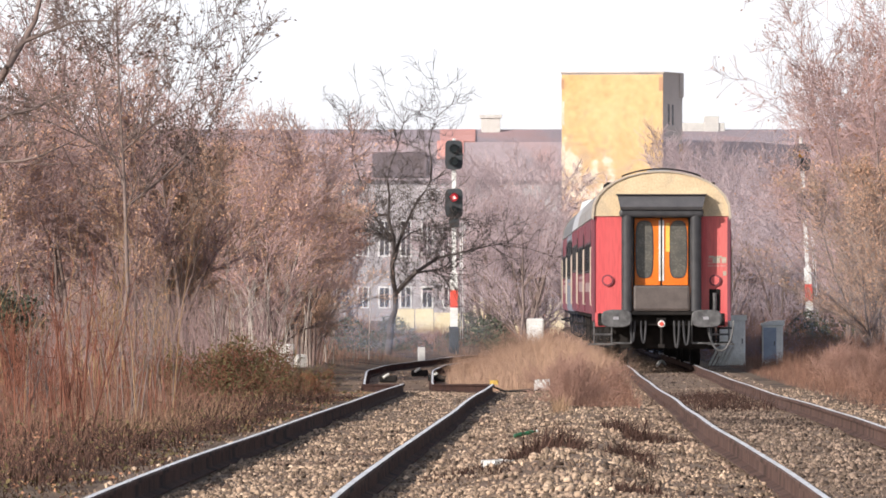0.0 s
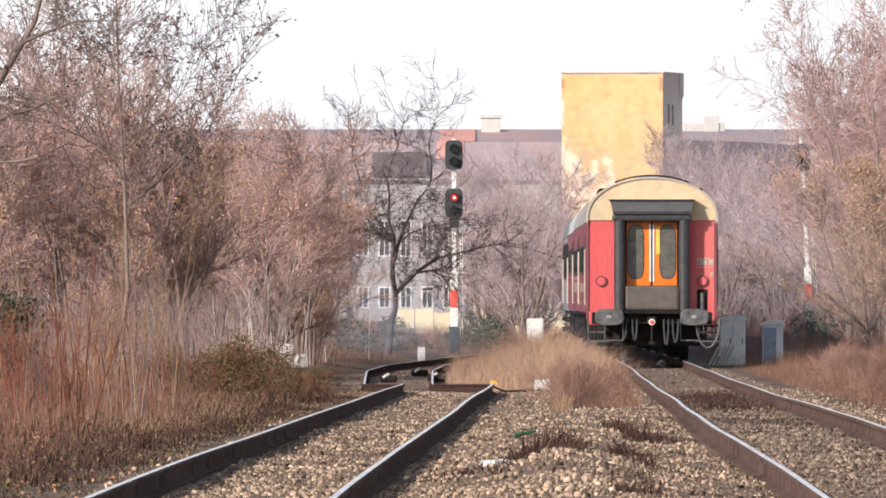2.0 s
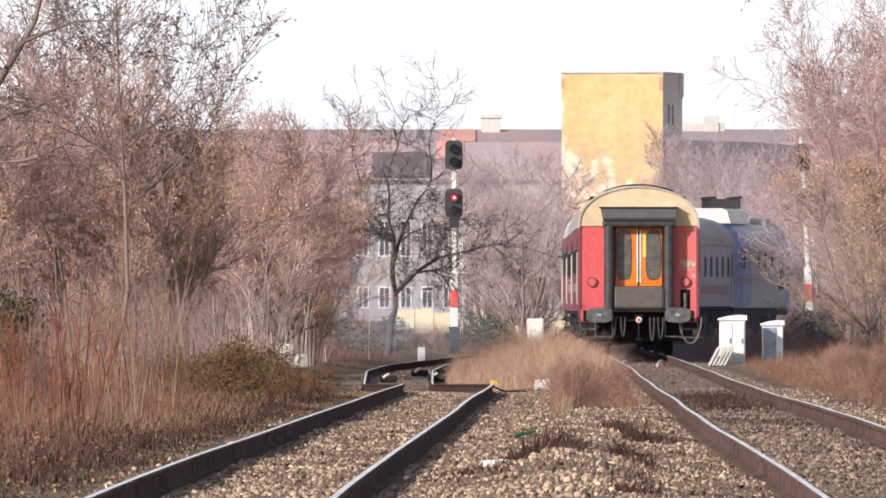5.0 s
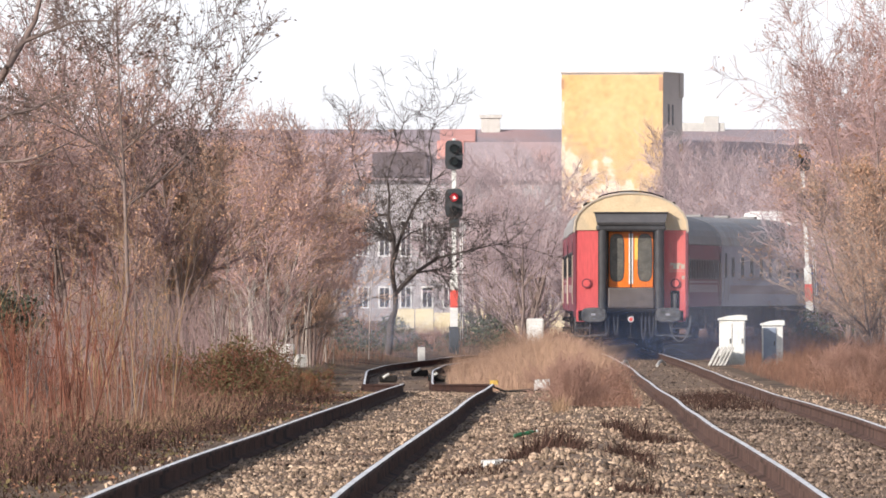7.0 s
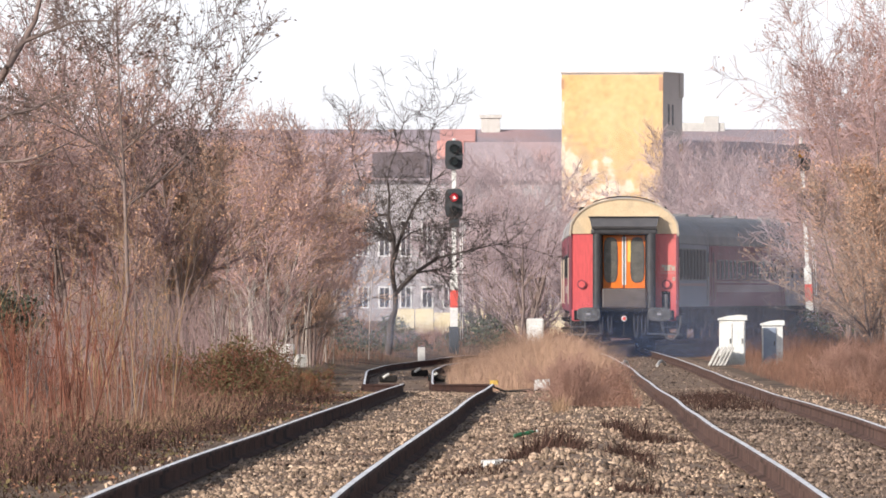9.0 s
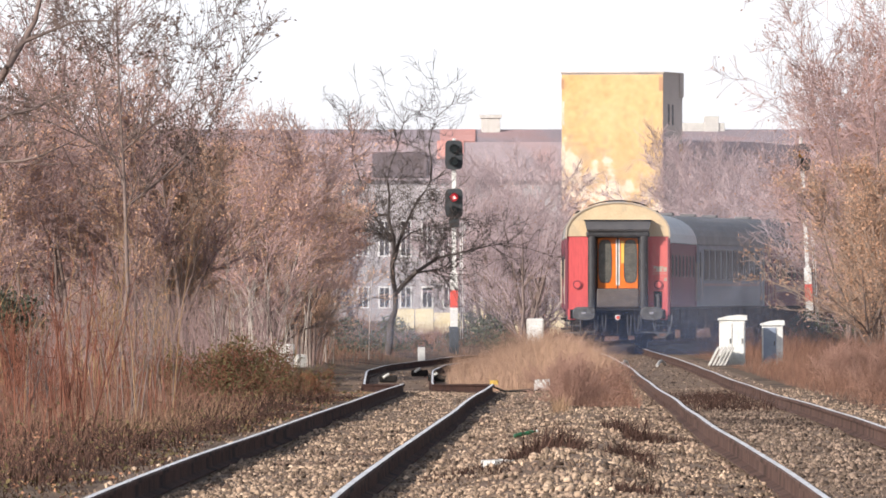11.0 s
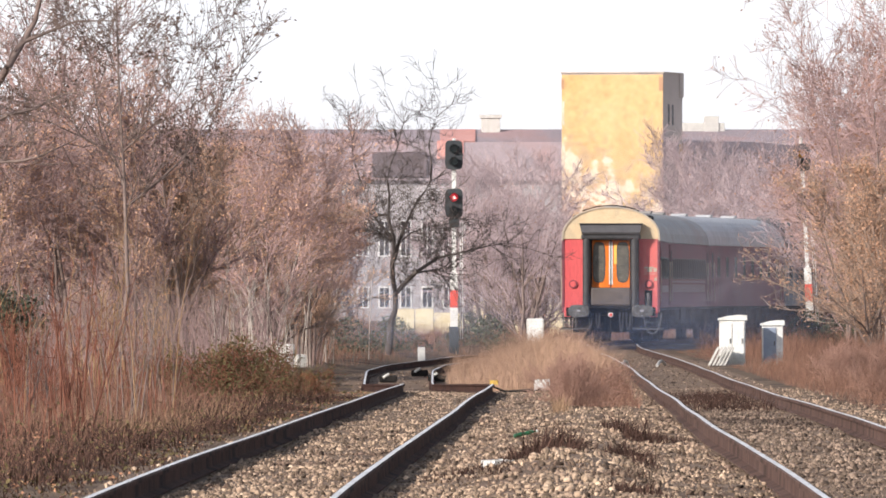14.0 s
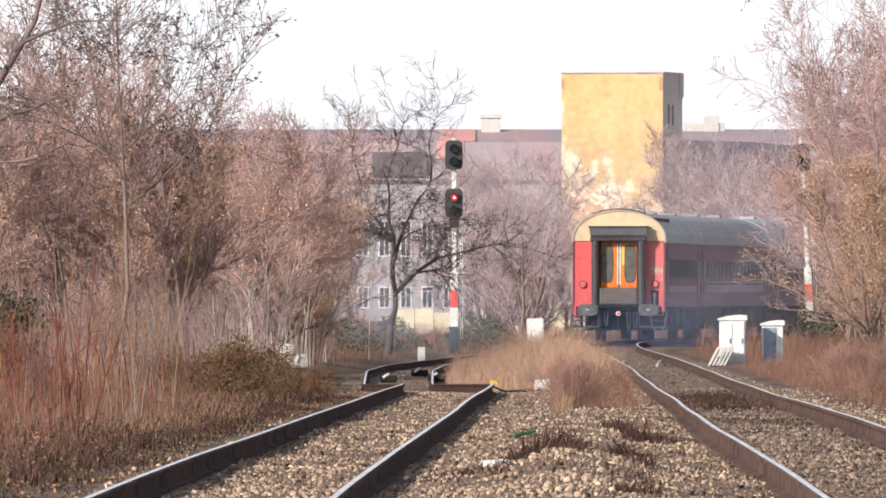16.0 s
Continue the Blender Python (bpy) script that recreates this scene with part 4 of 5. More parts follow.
build_block("concrete_block", -3.62, 379, 0.24, 0.3, 0.34, "small white concrete block in weeds", "concrete block", M_CONCRETE, 20, 4)
build_block("litter", 0.41, 113, 0.16, 0.2, 0.07, "crumpled white litter on the ballast", "litter", M_WHITE, 30)


build_block("rusty_box", -2.98, 327, 0.30, 0.25, 0.30, "rusty orange metal box beside the weeds", "box", M_ORANGERUST, 15, 8)
build_block("rail_joint_cap", 0.845, 248.5, 0.13, 0.3, 0.06, "yellow joint cap on the end of the rail", "joint cap", M_YELLOWCAP, 0, 0, float(side_z(248.5)) - gz(0.845, 248.5) + 0.035)


def build_bottle(x, y):
    b = thing("plastic_bottle", x, y, gz(x, y) + 0.02, "crushed green plastic bottle on the ballast", "bottle", rz=20)
    b.scale = (0.62, 0.62, 0.62)
    bm = bmesh.new()
    ringz = [(-0.17, 0.02), (-0.165, 0.045), (-0.06, 0.05), (0.0, 0.035), (0.06, 0.048), (0.11, 0.04), (0.15, 0.016), (0.18, 0.015)]
    loft(bm, [[(px, r * 0.9 * math.cos(a), 0.05 + px * 0.2 + r * 0.7 * math.sin(a)) for a in [2 * math.pi * k / 12 for k in range(12)]] for px, r in ringz])
    part("shell", bm, M_GREENBITS, b)
    bm = bmesh.new()
    rod(bm, (0.18, 0, 0.086), (0.205, 0, 0.091), 0.019, n=10)
    part("cap", bm, M_WHITE, b)


build_bottle(0.75, 137)


def build_point_gear():
    for i, (x, y) in enumerate(((-1.25, 340), (-0.55, 352), (-0.15, 341))):
        p = thing("point_machine", x, y, float(side_z(y)) - 0.16, "dark point machine between the side rails", "point machine", "point machines")
        bm = bmesh.new()
        box(bm, -0.20, 0.20, -0.3, 0.3, 0, 0.15, 0.03)
        part("casing", bm, M_UNDER, p)
        bm = bmesh.new()
        rod(bm, (-0.12, -0.31, 0.10), (0.02, -0.31, 0.19), 0.03, n=8)
        part("lever", bm, M_CONCRETE, p)
    for x, y, dx in ((4.18, 349, 0.22), (5.02, 350, 0.26)):
        bm = bmesh.new()
        pipe(bm, [(dx * k / 8, 5.0 * k / 8, 0.10 * math.sin(math.pi * k / 8)) for k in range(9)], 0.035)
        o = part("cable_cover", bm, M_CONCRETE)
        o.matrix_basis = pose(x, y, gz(x, y) + 0.04)
        tagged(o, "pale bent cable cover between the running rails", "cable cover", "cable covers")
    bm = bmesh.new()
    pipe(bm, [(0.86, 250, 0.0), (1.05, 252, gz(1.05, 252) + 0.03), (1.35, 255, gz(1.35, 255) + 0.03), (1.62, 262, gz(1.62, 262) + 0.03), (1.78, 272, gz(1.78, 272) + 0.03)], 0.016)
    tagged(part("track_cable", bm, M_UNDER), "black cable running from the rail to the marker stone", "cable")


build_point_gear()


# ---- buildings ----
def build_tower():
    t = thing("tower_block", 7.95, 1000, -0.4, "tall yellow plastered blind tower with peeling base", "building", rz=-12)
    W, D, H = 6.95, 6.6, 16.72
    bm = bmesh.new()
    box(bm, 0, W, 0.012, D, 0, H)
    part("wall", bm, M_GREYWALL, t, "grey rendered side wall")
    bm = bmesh.new()
    box(bm, 0.03, W - 0.03, -0.05, 0.01, 9.4, H - 0.15)
    part("plaster_face", bm, M_PEEL, t, "stained and peeling yellow plaster")
    bm = bmesh.new()
    box(bm, 0.03, W - 0.03, -0.05, 0.011, 0, 9.39)
    part("lower_face", bm, M_PEEL, t)
    for i, (x0, z0, w, h) in enumerate(((0.0, 15.6, 0.18, 0.7), (6.65, 15.5, 0.3, 0.9), (0.0, 13.2, 0.2, 1.6), (0.0, 10.6, 0.24, 1.2), (6.75, 9.2, 0.2, 1.0))):
        bm = bmesh.new()
        box(bm, x0, x0 + w, -0.07, 0.0, z0, z0 + h, 0.02)
        part("exposed_corner", bm, M_BRICK if i < 2 else M_PATCH, t)
    bm = bmesh.new()
    box(bm, -0.06, W + 0.06, -0.09, D + 0.06, H - 0.06, H + 0.05, 0.02)
    part("parapet", bm, M_GREYWALL, t)
    bm = bmesh.new()
    box(bm, W - 0.9, W + 0.1, D - 1.2, D + 0.05, H - 1.6, H + 0.02, 0.03)
    part("stair_head", bm, M_GREYWALL, t)
    for y in (1.5, 2.9):
        bm = bmesh.new()
        box(bm, W - 0.02, W + 0.02, y, y + 0.6, 13.2, 14.6, 0.01)
        part("slit_window", bm, M_DARKGLASS, t)
    bm = bmesh.new()
    box(bm, W + 0.005, W + 0.06, D - 1.1, D - 0.1, 0, 12)
    part("pilaster", bm, M_PLASTER, t)


def build_long_house():
    h = thing("long_house", -26, 1012, -0.4, "long old house with grey facade and steep tiled roof", "building")
    W, D, eave, ridge = 68.0, 12.0, 9.6, 13.1
    bm = bmesh.new()
    box(bm, 0, W, 0, D, 0, eave)
    part("wall", bm, M_OLDFACADE, h)
    bm = bmesh.new()
    prof = [(-0.5, eave), (0.8, eave + 2.6), (5.0, ridge), (7.0, ridge), (D + 0.5, eave)]
    loft(bm, [[(x, y, z) for y, z in prof] for x in (-0.4, W + 0.4)])
    roof = part("roof", bm, M_ROOFTILE, h)
    bm = bmesh.new()
    for x, w in ((28.6, 1.3),):
        box(bm, x, x + w, 4.0, 5.3, ridge - 1, ridge + 0.75, 0.03)
        box(bm, x - 0.12, x + w + 0.12, 3.9, 5.4, ridge + 0.75, ridge + 1.0, 0.03)
    part("chimney", bm, M_CONCRETE, roof)
    bm = bmesh.new()
    box(bm, 42.3, 45.2, 4.4, 6.2, ridge - 1, ridge + 0.45, 0.03)
    box(bm, 43.8, 44.8, 4.3, 6.1, ridge - 1, ridge + 0.9, 0.03)
    part("chimney", bm, M_CONCRETE, roof)
    bm = bmesh.new()
    for (xa, xb), (ya, za), (yb, zb) in (((25.8, 28.2), (0.8, eave + 2.6), (4.6, ridge - 0.09)), ((25.6, 27.4), (0.2, eave + 1.4), (0.8, eave + 2.6))):
        loft(bm, [[(x, ya - 0.10, za + 0.08), (x, yb - 0.06, zb + 0.10), (x, yb, zb - 0.02), (x, ya, za - 0.02)] for x in (xa, xb)])
    part("roof_patch", bm, M_REDTILE, roof, "patch of newer red tiles")
    bm = bmesh.new()
    box(bm, 21.2, 24.9, -0.6, 4.0, 9.8, 11.5, 0.05)
    part("dormer", bm, M_DORMER, roof, "dark boxy dormer")
    for col in range(22):
        for z0, z1 in ((0.9, 2.4), (4.4, 6.9)):
            x = 10.0 + col * 1.45
            bm = bmesh.new()
            box(bm, x, x + 0.85, -0.06, 0.02, z0, z1, 0.02)
            w = part("window", bm, M_WHITE, h)
            bm = bmesh.new()
            box(bm, x + 0.12, x + 0.39, -0.075, -0.04, z0 + 0.1, z1 - 0.1)
            box(bm, x + 0.46, x + 0.73, -0.075, -0.04, z0 + 0.1, z1 - 0.1)
            part("pane", bm, M_DARKGLASS, w)


def build_low_wall():
    bm = bmesh.new()
    rng = random.Random(2)
    for k in range(18):
        box(bm, k * 0.9, k * 0.9 + 0.86, 0, 0.25, 0, (1.15 if k < 4 else 1.5) + rng.uniform(-0.12, 0.08), 0.02)
    w = part("low_wall", bm, M_YELLOWWALL)
    w.matrix_basis = pose(-2.2, 700, -0.4)
    tagged(w, "low pale yellow panel wall behind the trees", "wall")


build_tower()
build_long_house()
build_low_wall()


# ---- trees and scrub ----
def grow(rng, height, trunks=1, lean=0.15, density=1.0, upright=0.5, levels=4, spread=0.55, r0=0.10, twig=0.007):
    """Segments of a bare tree by thickness, and the tips of its twigs."""
    thick, thin, tips = [], [], []

    def shoot(p, d, length, r, level):
        n = 5 if level < 2 else (3 if level < levels - 1 else 2)
        step = length / n
        q = p.copy()
        kids = []
        for i in range(n):
            d = d + rng.normal(size=3) * (0.10 + 0.06 * level)
            d[2] += 0.05 * upright
            d /= np.linalg.norm(d)
            e = q + d * step
            ra, rb = max(r * (1 - 0.92 * i / n), twig), max(r * (1 - 0.92 * (i + 1) / n), twig)
            (thick if ra > 0.022 else thin).append((*q, *e, ra, rb))
            if level + 1 < levels:
                k = (2 if level else 1.6) * density * (0.4 if (level == 0 and i < 1) else 1.0)
                for _ in range(rng.poisson(k)):
                    t = rng.uniform()
                    kids.append((q + (e - q) * t, d.copy(), max((ra + rb) * 0.36, twig), i / n))
            q = e
        tips.append(q)
        for kp, kd, kr, at in kids:
            side = np.cross(kd, rng.normal(size=3))
            side /= np.linalg.norm(side) + 1e-9
            a = rng.uniform(0.45, 1.0) * spread * 1.7
            nd = kd * math.cos(a) + side * math.sin(a)
            nd[2] += upright * 0.35
            nd /= np.linalg.norm(nd)
            shoot(kp, nd, length * rng.uniform(0.34, 0.62) * (1.1 - 0.5 * at), kr, level + 1)

    for k in range(trunks):
        d = np.array([rng.normal() * lean, rng.normal() * lean, 1.0])
        shoot(np.array([rng.normal() * 0.12 * (trunks > 1), rng.normal() * 0.12 * (trunks > 1), -0.1]), d / np.linalg.norm(d), height * rng.uniform(0.75, 1.0), r0, 0)
    return np.array(thick), np.array(thin), np.array(tips)


def build_tree(name, seed, label, category, bark, twig_m, leaf_m=None, leaf_n=0, leaf_size=0.07, group="", leaf_low=0.0, **kw):
    rng = np.random.default_rng(seed)
    thick, thin, tips = grow(rng, **kw)
    t = thing(name, 0, 0, 0, label, category, group)
    if len(thick):
        v, f = tubes(thick, 6)
        mesh_np("trunk", v, f, bark, t, smooth=True)
    v, f = tubes(thin, 3)
    mesh_np("crown", v, f, twig_m, t)
    if leaf_m:
        mids = (thin[:, :3] + thin[:, 3:6]) / 2
        src = np.concatenate([tips, mids])
        src = src[src[:, 2] > leaf_low]
        pts = src[rng.integers(0, len(src), leaf_n)] + rng.normal(size=(leaf_n, 3)) * 0.05
        v, f = leaf_quads(pts, leaf_size, rng)
        mesh_np("leaves", v, f, leaf_m, t)
    return t, len(thick) * 12 + len(thin) * 6 + leaf_n * 2


def place(proto, spots):
    """The prototype goes to the first spot, and copies of it to the others."""
    spots = [q for q in spots if abs(q[0] - float(main_x(q[1]))) > 3.6]
    for i, (x, y, rz, s) in enumerate(spots):
        m = pose(x, y, gz(x, y), 0, 0, rz)
        if i == 0:
            proto.matrix_basis = m
            proto.scale = (s, s, s)
        else:
            o = copy_thing(proto, m)
            o.scale = (s, s, s)


def view_x(px, y):
    """Sideways metres at the distance y for a share of the view's width."""
    return (px - 0.5) * 2 * y * math.tan(radians(HFOV / 2))


def build_woods():
    rng = np.random.default_rng(11)
    protos = []
    for k, (h, tr, leaf, n, lab) in enumerate(((8.5, 2, M_LEAFBROWN, 2800, "bare brown tree with a few withered leaves"), (7.5, 3, M_LEAFORANGE, 3000, "bare thicket tree with rusty leaves"),
                                               (9.0, 1, None, 0, "slender bare grey-brown tree"), (6.5, 4, M_LEAFBROWN, 2200, "dense bare shrub with withered leaves"),
                                               (8.0, 3, M_LEAFBROWN, 600, "many-stemmed bare tree with fine twigs"))):
        p, n_t = build_tree("bare_tree", 100 + k, lab, "tree", M_BARK, M_TWIG if k not in (2, 4) else M_TWIGMAUVE, leaf, int(n * 1.6), 0.065, "woods behind the line",
                            height=h * 0.85, trunks=tr, density=(1.06, 0.92, 1.2, 0.84, 0.95)[k], levels=4, r0=0.075, twig=0.009, spread=0.5, upright=0.6)
        protos.append(p)
    spots = [[] for _ in protos]
    # far belt
    for k in range(72):
        u = k / 71
        y = rng.uniform(530, 680)
        x = view_x(-0.05 + 1.1 * u, y) + rng.normal() * 0.5
        s = rng.uniform(0.8, 1.2)
        if 0.36 < u < 0.60 or 0.80 < u < 0.88:
            s *= 0.84
        if 0.60 < u < 0.80:
            s = min(s, 0.9) * 0.66
        if 0.40 < u < 0.525:
            continue
        kind = int(rng.integers(0, 5))
        if 0.5 < u < 0.9:
            kind = 2 + 2 * (k % 2)
        spots[kind].append((x, y, rng.uniform(0, 360), s))
    # thicker stands in front of the long house
    rng2 = np.random.default_rng(12)
    for k in range(11):
        y = rng2.uniform(600, 690)
        spots[(2, 4)[k % 2]].append((view_x(0.54 + 0.07 * k / 10, y), y, rng2.uniform(0, 360), rng2.uniform(0.82, 0.96)))
    for k in range(10):
        y = rng2.uniform(600, 680)
        spots[(2, 4)[k % 2]].append((view_x(0.80 + 0.10 * k / 9, y), y, rng2.uniform(0, 360), rng2.uniform(0.85, 1.0)))
    for k in range(12):
        y = rng2.uniform(620, 690)
        spots[(2, 4)[k % 2]].append((view_x(0.755 + 0.10 * k / 11, y), y, rng2.uniform(0, 360), rng2.uniform(0.95, 1.1)))
    # belt on the left, nearer
    for k in range(28):
        u = k / 27
        y = rng.uniform(350, 470) - 30 * (1 - u)
        x = view_x(-0.05 + 0.42 * u, y) + rng.normal() * 0.3
        spots[(0, 1, 3, 0, 1)[rng.integers(0, 5)]].append((x, y, rng.uniform(0, 360), rng.uniform(0.85, 1.1) * (1.0 - 0.38 * u)))
    # belt on the right
    for k in range(14):
        u = k / 13
        y = rng.uniform(508, 560)
        x = view_x(0.91 + 0.14 * u, y) + rng.normal() * 0.3
        spots[rng.integers(0, 5)].append((x, y, rng.uniform(0, 360), rng.uniform(0.8, 1.1) * (0.85 + 0.45 * u)))
    # unseen trees added left of the view to cast shade on the bank
    for k in range(9):
        y = 84 + 15 * k
        spots[rng.integers(0, 5)].append((-12.5 + rng.normal() * 0.6, y, rng.uniform(0, 360), rng.uniform(0.6, 0.75)))
    # rusty thickets behind the seed-pod trees
    for u, y, k in ((0.20, 345, 1.05), (0.29, 365, 0.88), (0.335, 400, 0.72), (0.25, 380, 0.9)):
        spots[1].append((view_x(u, y), y, 97 * k * 10, k))
    for p, sp in zip(protos, spots):
        place(p, sp)


build_woods()


DARK_LIMBS = [(0.12, ((0, -0.1), (0.1, 0.9), (0.25, 1.86))), (0.075, ((0.25, 1.86), (0.15, 2.7), (0.2, 3.5), (0.05, 4.3), (0.0, 5.2), (0.3, 6.2), (0.5, 7.0))),
              (0.05, ((0.2, 3.4), (-0.3, 4.0), (-0.6, 4.6), (-1.0, 5.8), (-1.1, 6.9))), (0.075, ((0.22, 1.8), (0.9, 2.5), (1.5, 2.9), (2.4, 3.1), (3.6, 3.35))),
              (0.055, ((0.2, 2.8), (0.6, 4.0), (0.9, 4.6), (1.3, 5.2), (1.9, 5.5))), (0.035, ((0.9, 2.45), (1.5, 2.55), (2.1, 2.4))),
              (0.035, ((0.05, 4.2), (-0.9, 4.15), (-1.9, 4.0))), (0.035, ((1.3, 5.2), (1.25, 6.3), (1.5, 7.2))), (0.03, ((0.4, 3.4), (1.1, 3.8), (2.0, 3.9)))]
ARCHING_LIMBS = [(0.13, ((0, -0.1), (0.2, 2.2), (0.5, 4.2), (0.9, 5.2))), (0.09, ((0.9, 5.2), (1.6, 6.1), (2.1, 7.0), (2.4, 8.2), (2.5, 9.2))),
                 (0.05, ((0.7, 4.8), (1.6, 5.2), (2.6, 5.6), (3.6, 5.7))), (0.04, ((1.9, 6.6), (2.9, 7.0), (3.9, 7.0))), (0.045, ((0.45, 3.8), (1.4, 4.3), (2.2, 4.4), (3.2, 4.9)))]


def build_limb_tree(name, label, x, y, limbs, bark, seed, fine_most):
    """A crooked tree whose main limbs are laid out one by one, with twigs grown along them."""
    rng = np.random.default_rng(seed)
    t = thing(name, x, y, gz(x, y), label, "tree")
    thick, thin = [], []

    def sprig(p, d, length, r, level):
        for _ in range(3):
            d = d + rng.normal(size=3) * 0.22 + np.array([0, 0, 0.06])
            d /= np.linalg.norm(d)
            e = p + d * length / 3
            thin.append((*p, *e, r, max(r * 0.75, 0.006)))
            p, r = e, max(r * 0.75, 0.006)
            if level:
                for _ in range(rng.poisson(1.5)):
                    sprig(p, d + rng.normal(size=3) * 0.6, length * 0.55, max(r * 0.7, 0.006), level - 1)

    for r, pts in limbs:
        q = [np.array((a, 0.5 * math.sin(3 * a + b), b)) for a, b in pts]
        q[0] = np.array((pts[0][0], 0.5 * math.sin(3 * pts[0][0] + pts[0][1]), pts[0][1]))
        fine = []
        for a, b in zip(q, q[1:]):
            fine += [a, (a + b) / 2 + rng.normal(size=3) * 0.04]
        fine.append(q[-1])
        n = len(fine) - 1
        for i in range(n):
            ra, rb = r * (1 - (0.88 if r < 0.1 else 0.4) * i / n), r * (1 - (0.88 if r < 0.1 else 0.4) * (i + 1) / n)
            thick.append((*fine[i], *fine[i + 1], ra, rb))
            if r < 0.1:
                for _ in range(rng.poisson(fine_most)):
                    sprig(fine[i] + (fine[i + 1] - fine[i]) * rng.uniform(), (fine[i + 1] - fine[i]) + rng.normal(size=3) * 0.5, rng.uniform(0.5, 1.5), 0.014, 2)
    v, f = tubes(thick, 8)
    mesh_np("trunk", v, f, bark, t, smooth=True)
    v, f = tubes(thin, 3)
    mesh_np("crown", v, f, bark, t)


def build_near_trees():
    p, n = build_tree("roadside_tree", 8, "bare tree with hanging dark seed pods", "tree", M_BARK, M_SEEDTWIG, M_LEAFDARK, 3400, 0.085, "seed-pod trees", 4.8,
                      height=10.5, trunks=1, density=1.06, levels=4, r0=0.058, twig=0.0075, spread=0.62, upright=0.45, lean=0.02)
    place(p, [(view_x(0.131, 300), 300, 130, 1.0), (view_x(0.19, 345), 345, 20, 0.75)])
    build_limb_tree("dark_tree", "dark crooked bare tree in the smoke", view_x(0.437, 446), 446, DARK_LIMBS, M_DARKBARK, 21, 3.0)
    build_limb_tree("arching_tree", "bare tree with long arching limbs over the bank", view_x(-0.085, 286), 286, ARCHING_LIMBS, M_BARK, 23, 2.0)
    p, n = build_tree("leaning_tree", 33, "tall bare tree with fine reddish twigs", "tree", M_BARK, M_TWIG, M_LEAFBROWN, 2600, 0.07, "", 2.0,
                      height=9.0, trunks=3, density=1.25, levels=4, r0=0.055, twig=0.0065, spread=0.6, upright=0.7, lean=0.12)
    place(p, [(view_x(0.995, 445), 445, 0, 1.15), (view_x(0.962, 470), 470, 130, 0.95), (view_x(0.978, 455), 455, 50, 1.05), (view_x(1.03, 430), 430, 220, 1.15)])
    p, n = build_tree("orange_bush", 45, "tall bush with orange autumn leaves", "bush", M_BARK, M_TWIGPALE, M_LEAFORANGE, 15000, 0.05, "bushes by the curve", 0.6,
                      height=4.6, trunks=5, density=1.0, levels=4, r0=0.05, twig=0.007, spread=0.5, upright=0.8, lean=0.22)
    place(p, [(view_x(0.985, 425), 425, 60, 0.92), (view_x(0.982, 446), 446, 200, 0.85), (view_x(1.03, 415), 415, 100, 1.15), (view_x(1.005, 440), 440, 200, 1.05), (view_x(0.988, 428), 428, 20, 1.15), (view_x(0.984, 436), 436, 40, 0.8), (view_x(0.205, 345), 345, 10, 0.98), (view_x(0.30, 372), 372, 190, 0.9), (view_x(0.345, 388), 388, 250, 0.62)])
    p, n = build_tree("evergreen_bush", 51, "dark evergreen bush among dry stems", "bush", M_DARKBARK, M_DARKBARK, M_LEAFGREEN, 5000, 0.10, "", 0.0,
                      height=1.7, trunks=5, density=1.0, levels=3, r0=0.03, twig=0.006, spread=0.6, upright=0.5, lean=0.3)
    place(p, [(view_x(0.0, 270), 270, 0, 1.0)])


build_near_trees()


def blades(rng, x, y, h, lean, width):
    """Bent two-piece blades standing on the ground."""
    n = len(x)
    z = ground_z(x, y) - 0.02
    base = np.stack([x, y, z], axis=1)
    a = rng.uniform(0, 2 * np.pi, n)
    d = np.stack([np.cos(a), np.sin(a), np.zeros(n)], axis=1)
    side = np.stack([-np.sin(a * 1.7), np.cos(a * 1.7), np.zeros(n)], axis=1) * (width * rng.uniform(0.6, 1.4, n))[:, None] / 2
    l = lean * rng.uniform(0.1, 1.0, n) * h
    mid = base + d * (l * 0.35)[:, None] + np.array([0, 0, 1.0]) * (h * 0.6)[:, None]
    tip = base + d * l[:, None] + np.array([0, 0, 1.0]) * h[:, None]
    v = np.stack([base - side, base + side, mid - side * 0.7, mid + side * 0.7, tip], axis=1).reshape(-1, 3)
    b = (np.arange(n) * 5)[:, None]
    f = np.concatenate([b + np.array([[0, 1, 3]]), b + np.array([[0, 3, 2]]), b + np.array([[2, 3, 4]])])
    return v, f


def ragged(x, y):
    """Uneven height of a stand of grass."""
    return np.clip(0.72 + 0.75 * bumps(x, y, 1.6, 21) + 0.5 * bumps(x, y, 4.5, 22), 0.12, 1.5)


def grass_patch(name, label, material, x, y, h, seed, lean=0.5, width=0.012):
    rng = np.random.default_rng(seed)
    v, f = blades(rng, np.asarray(x), np.asarray(y), np.asarray(h), lean, width)
    g = mesh_np(name, v, f, material)
    tagged(g, label, "dry grass", kind="stuff")


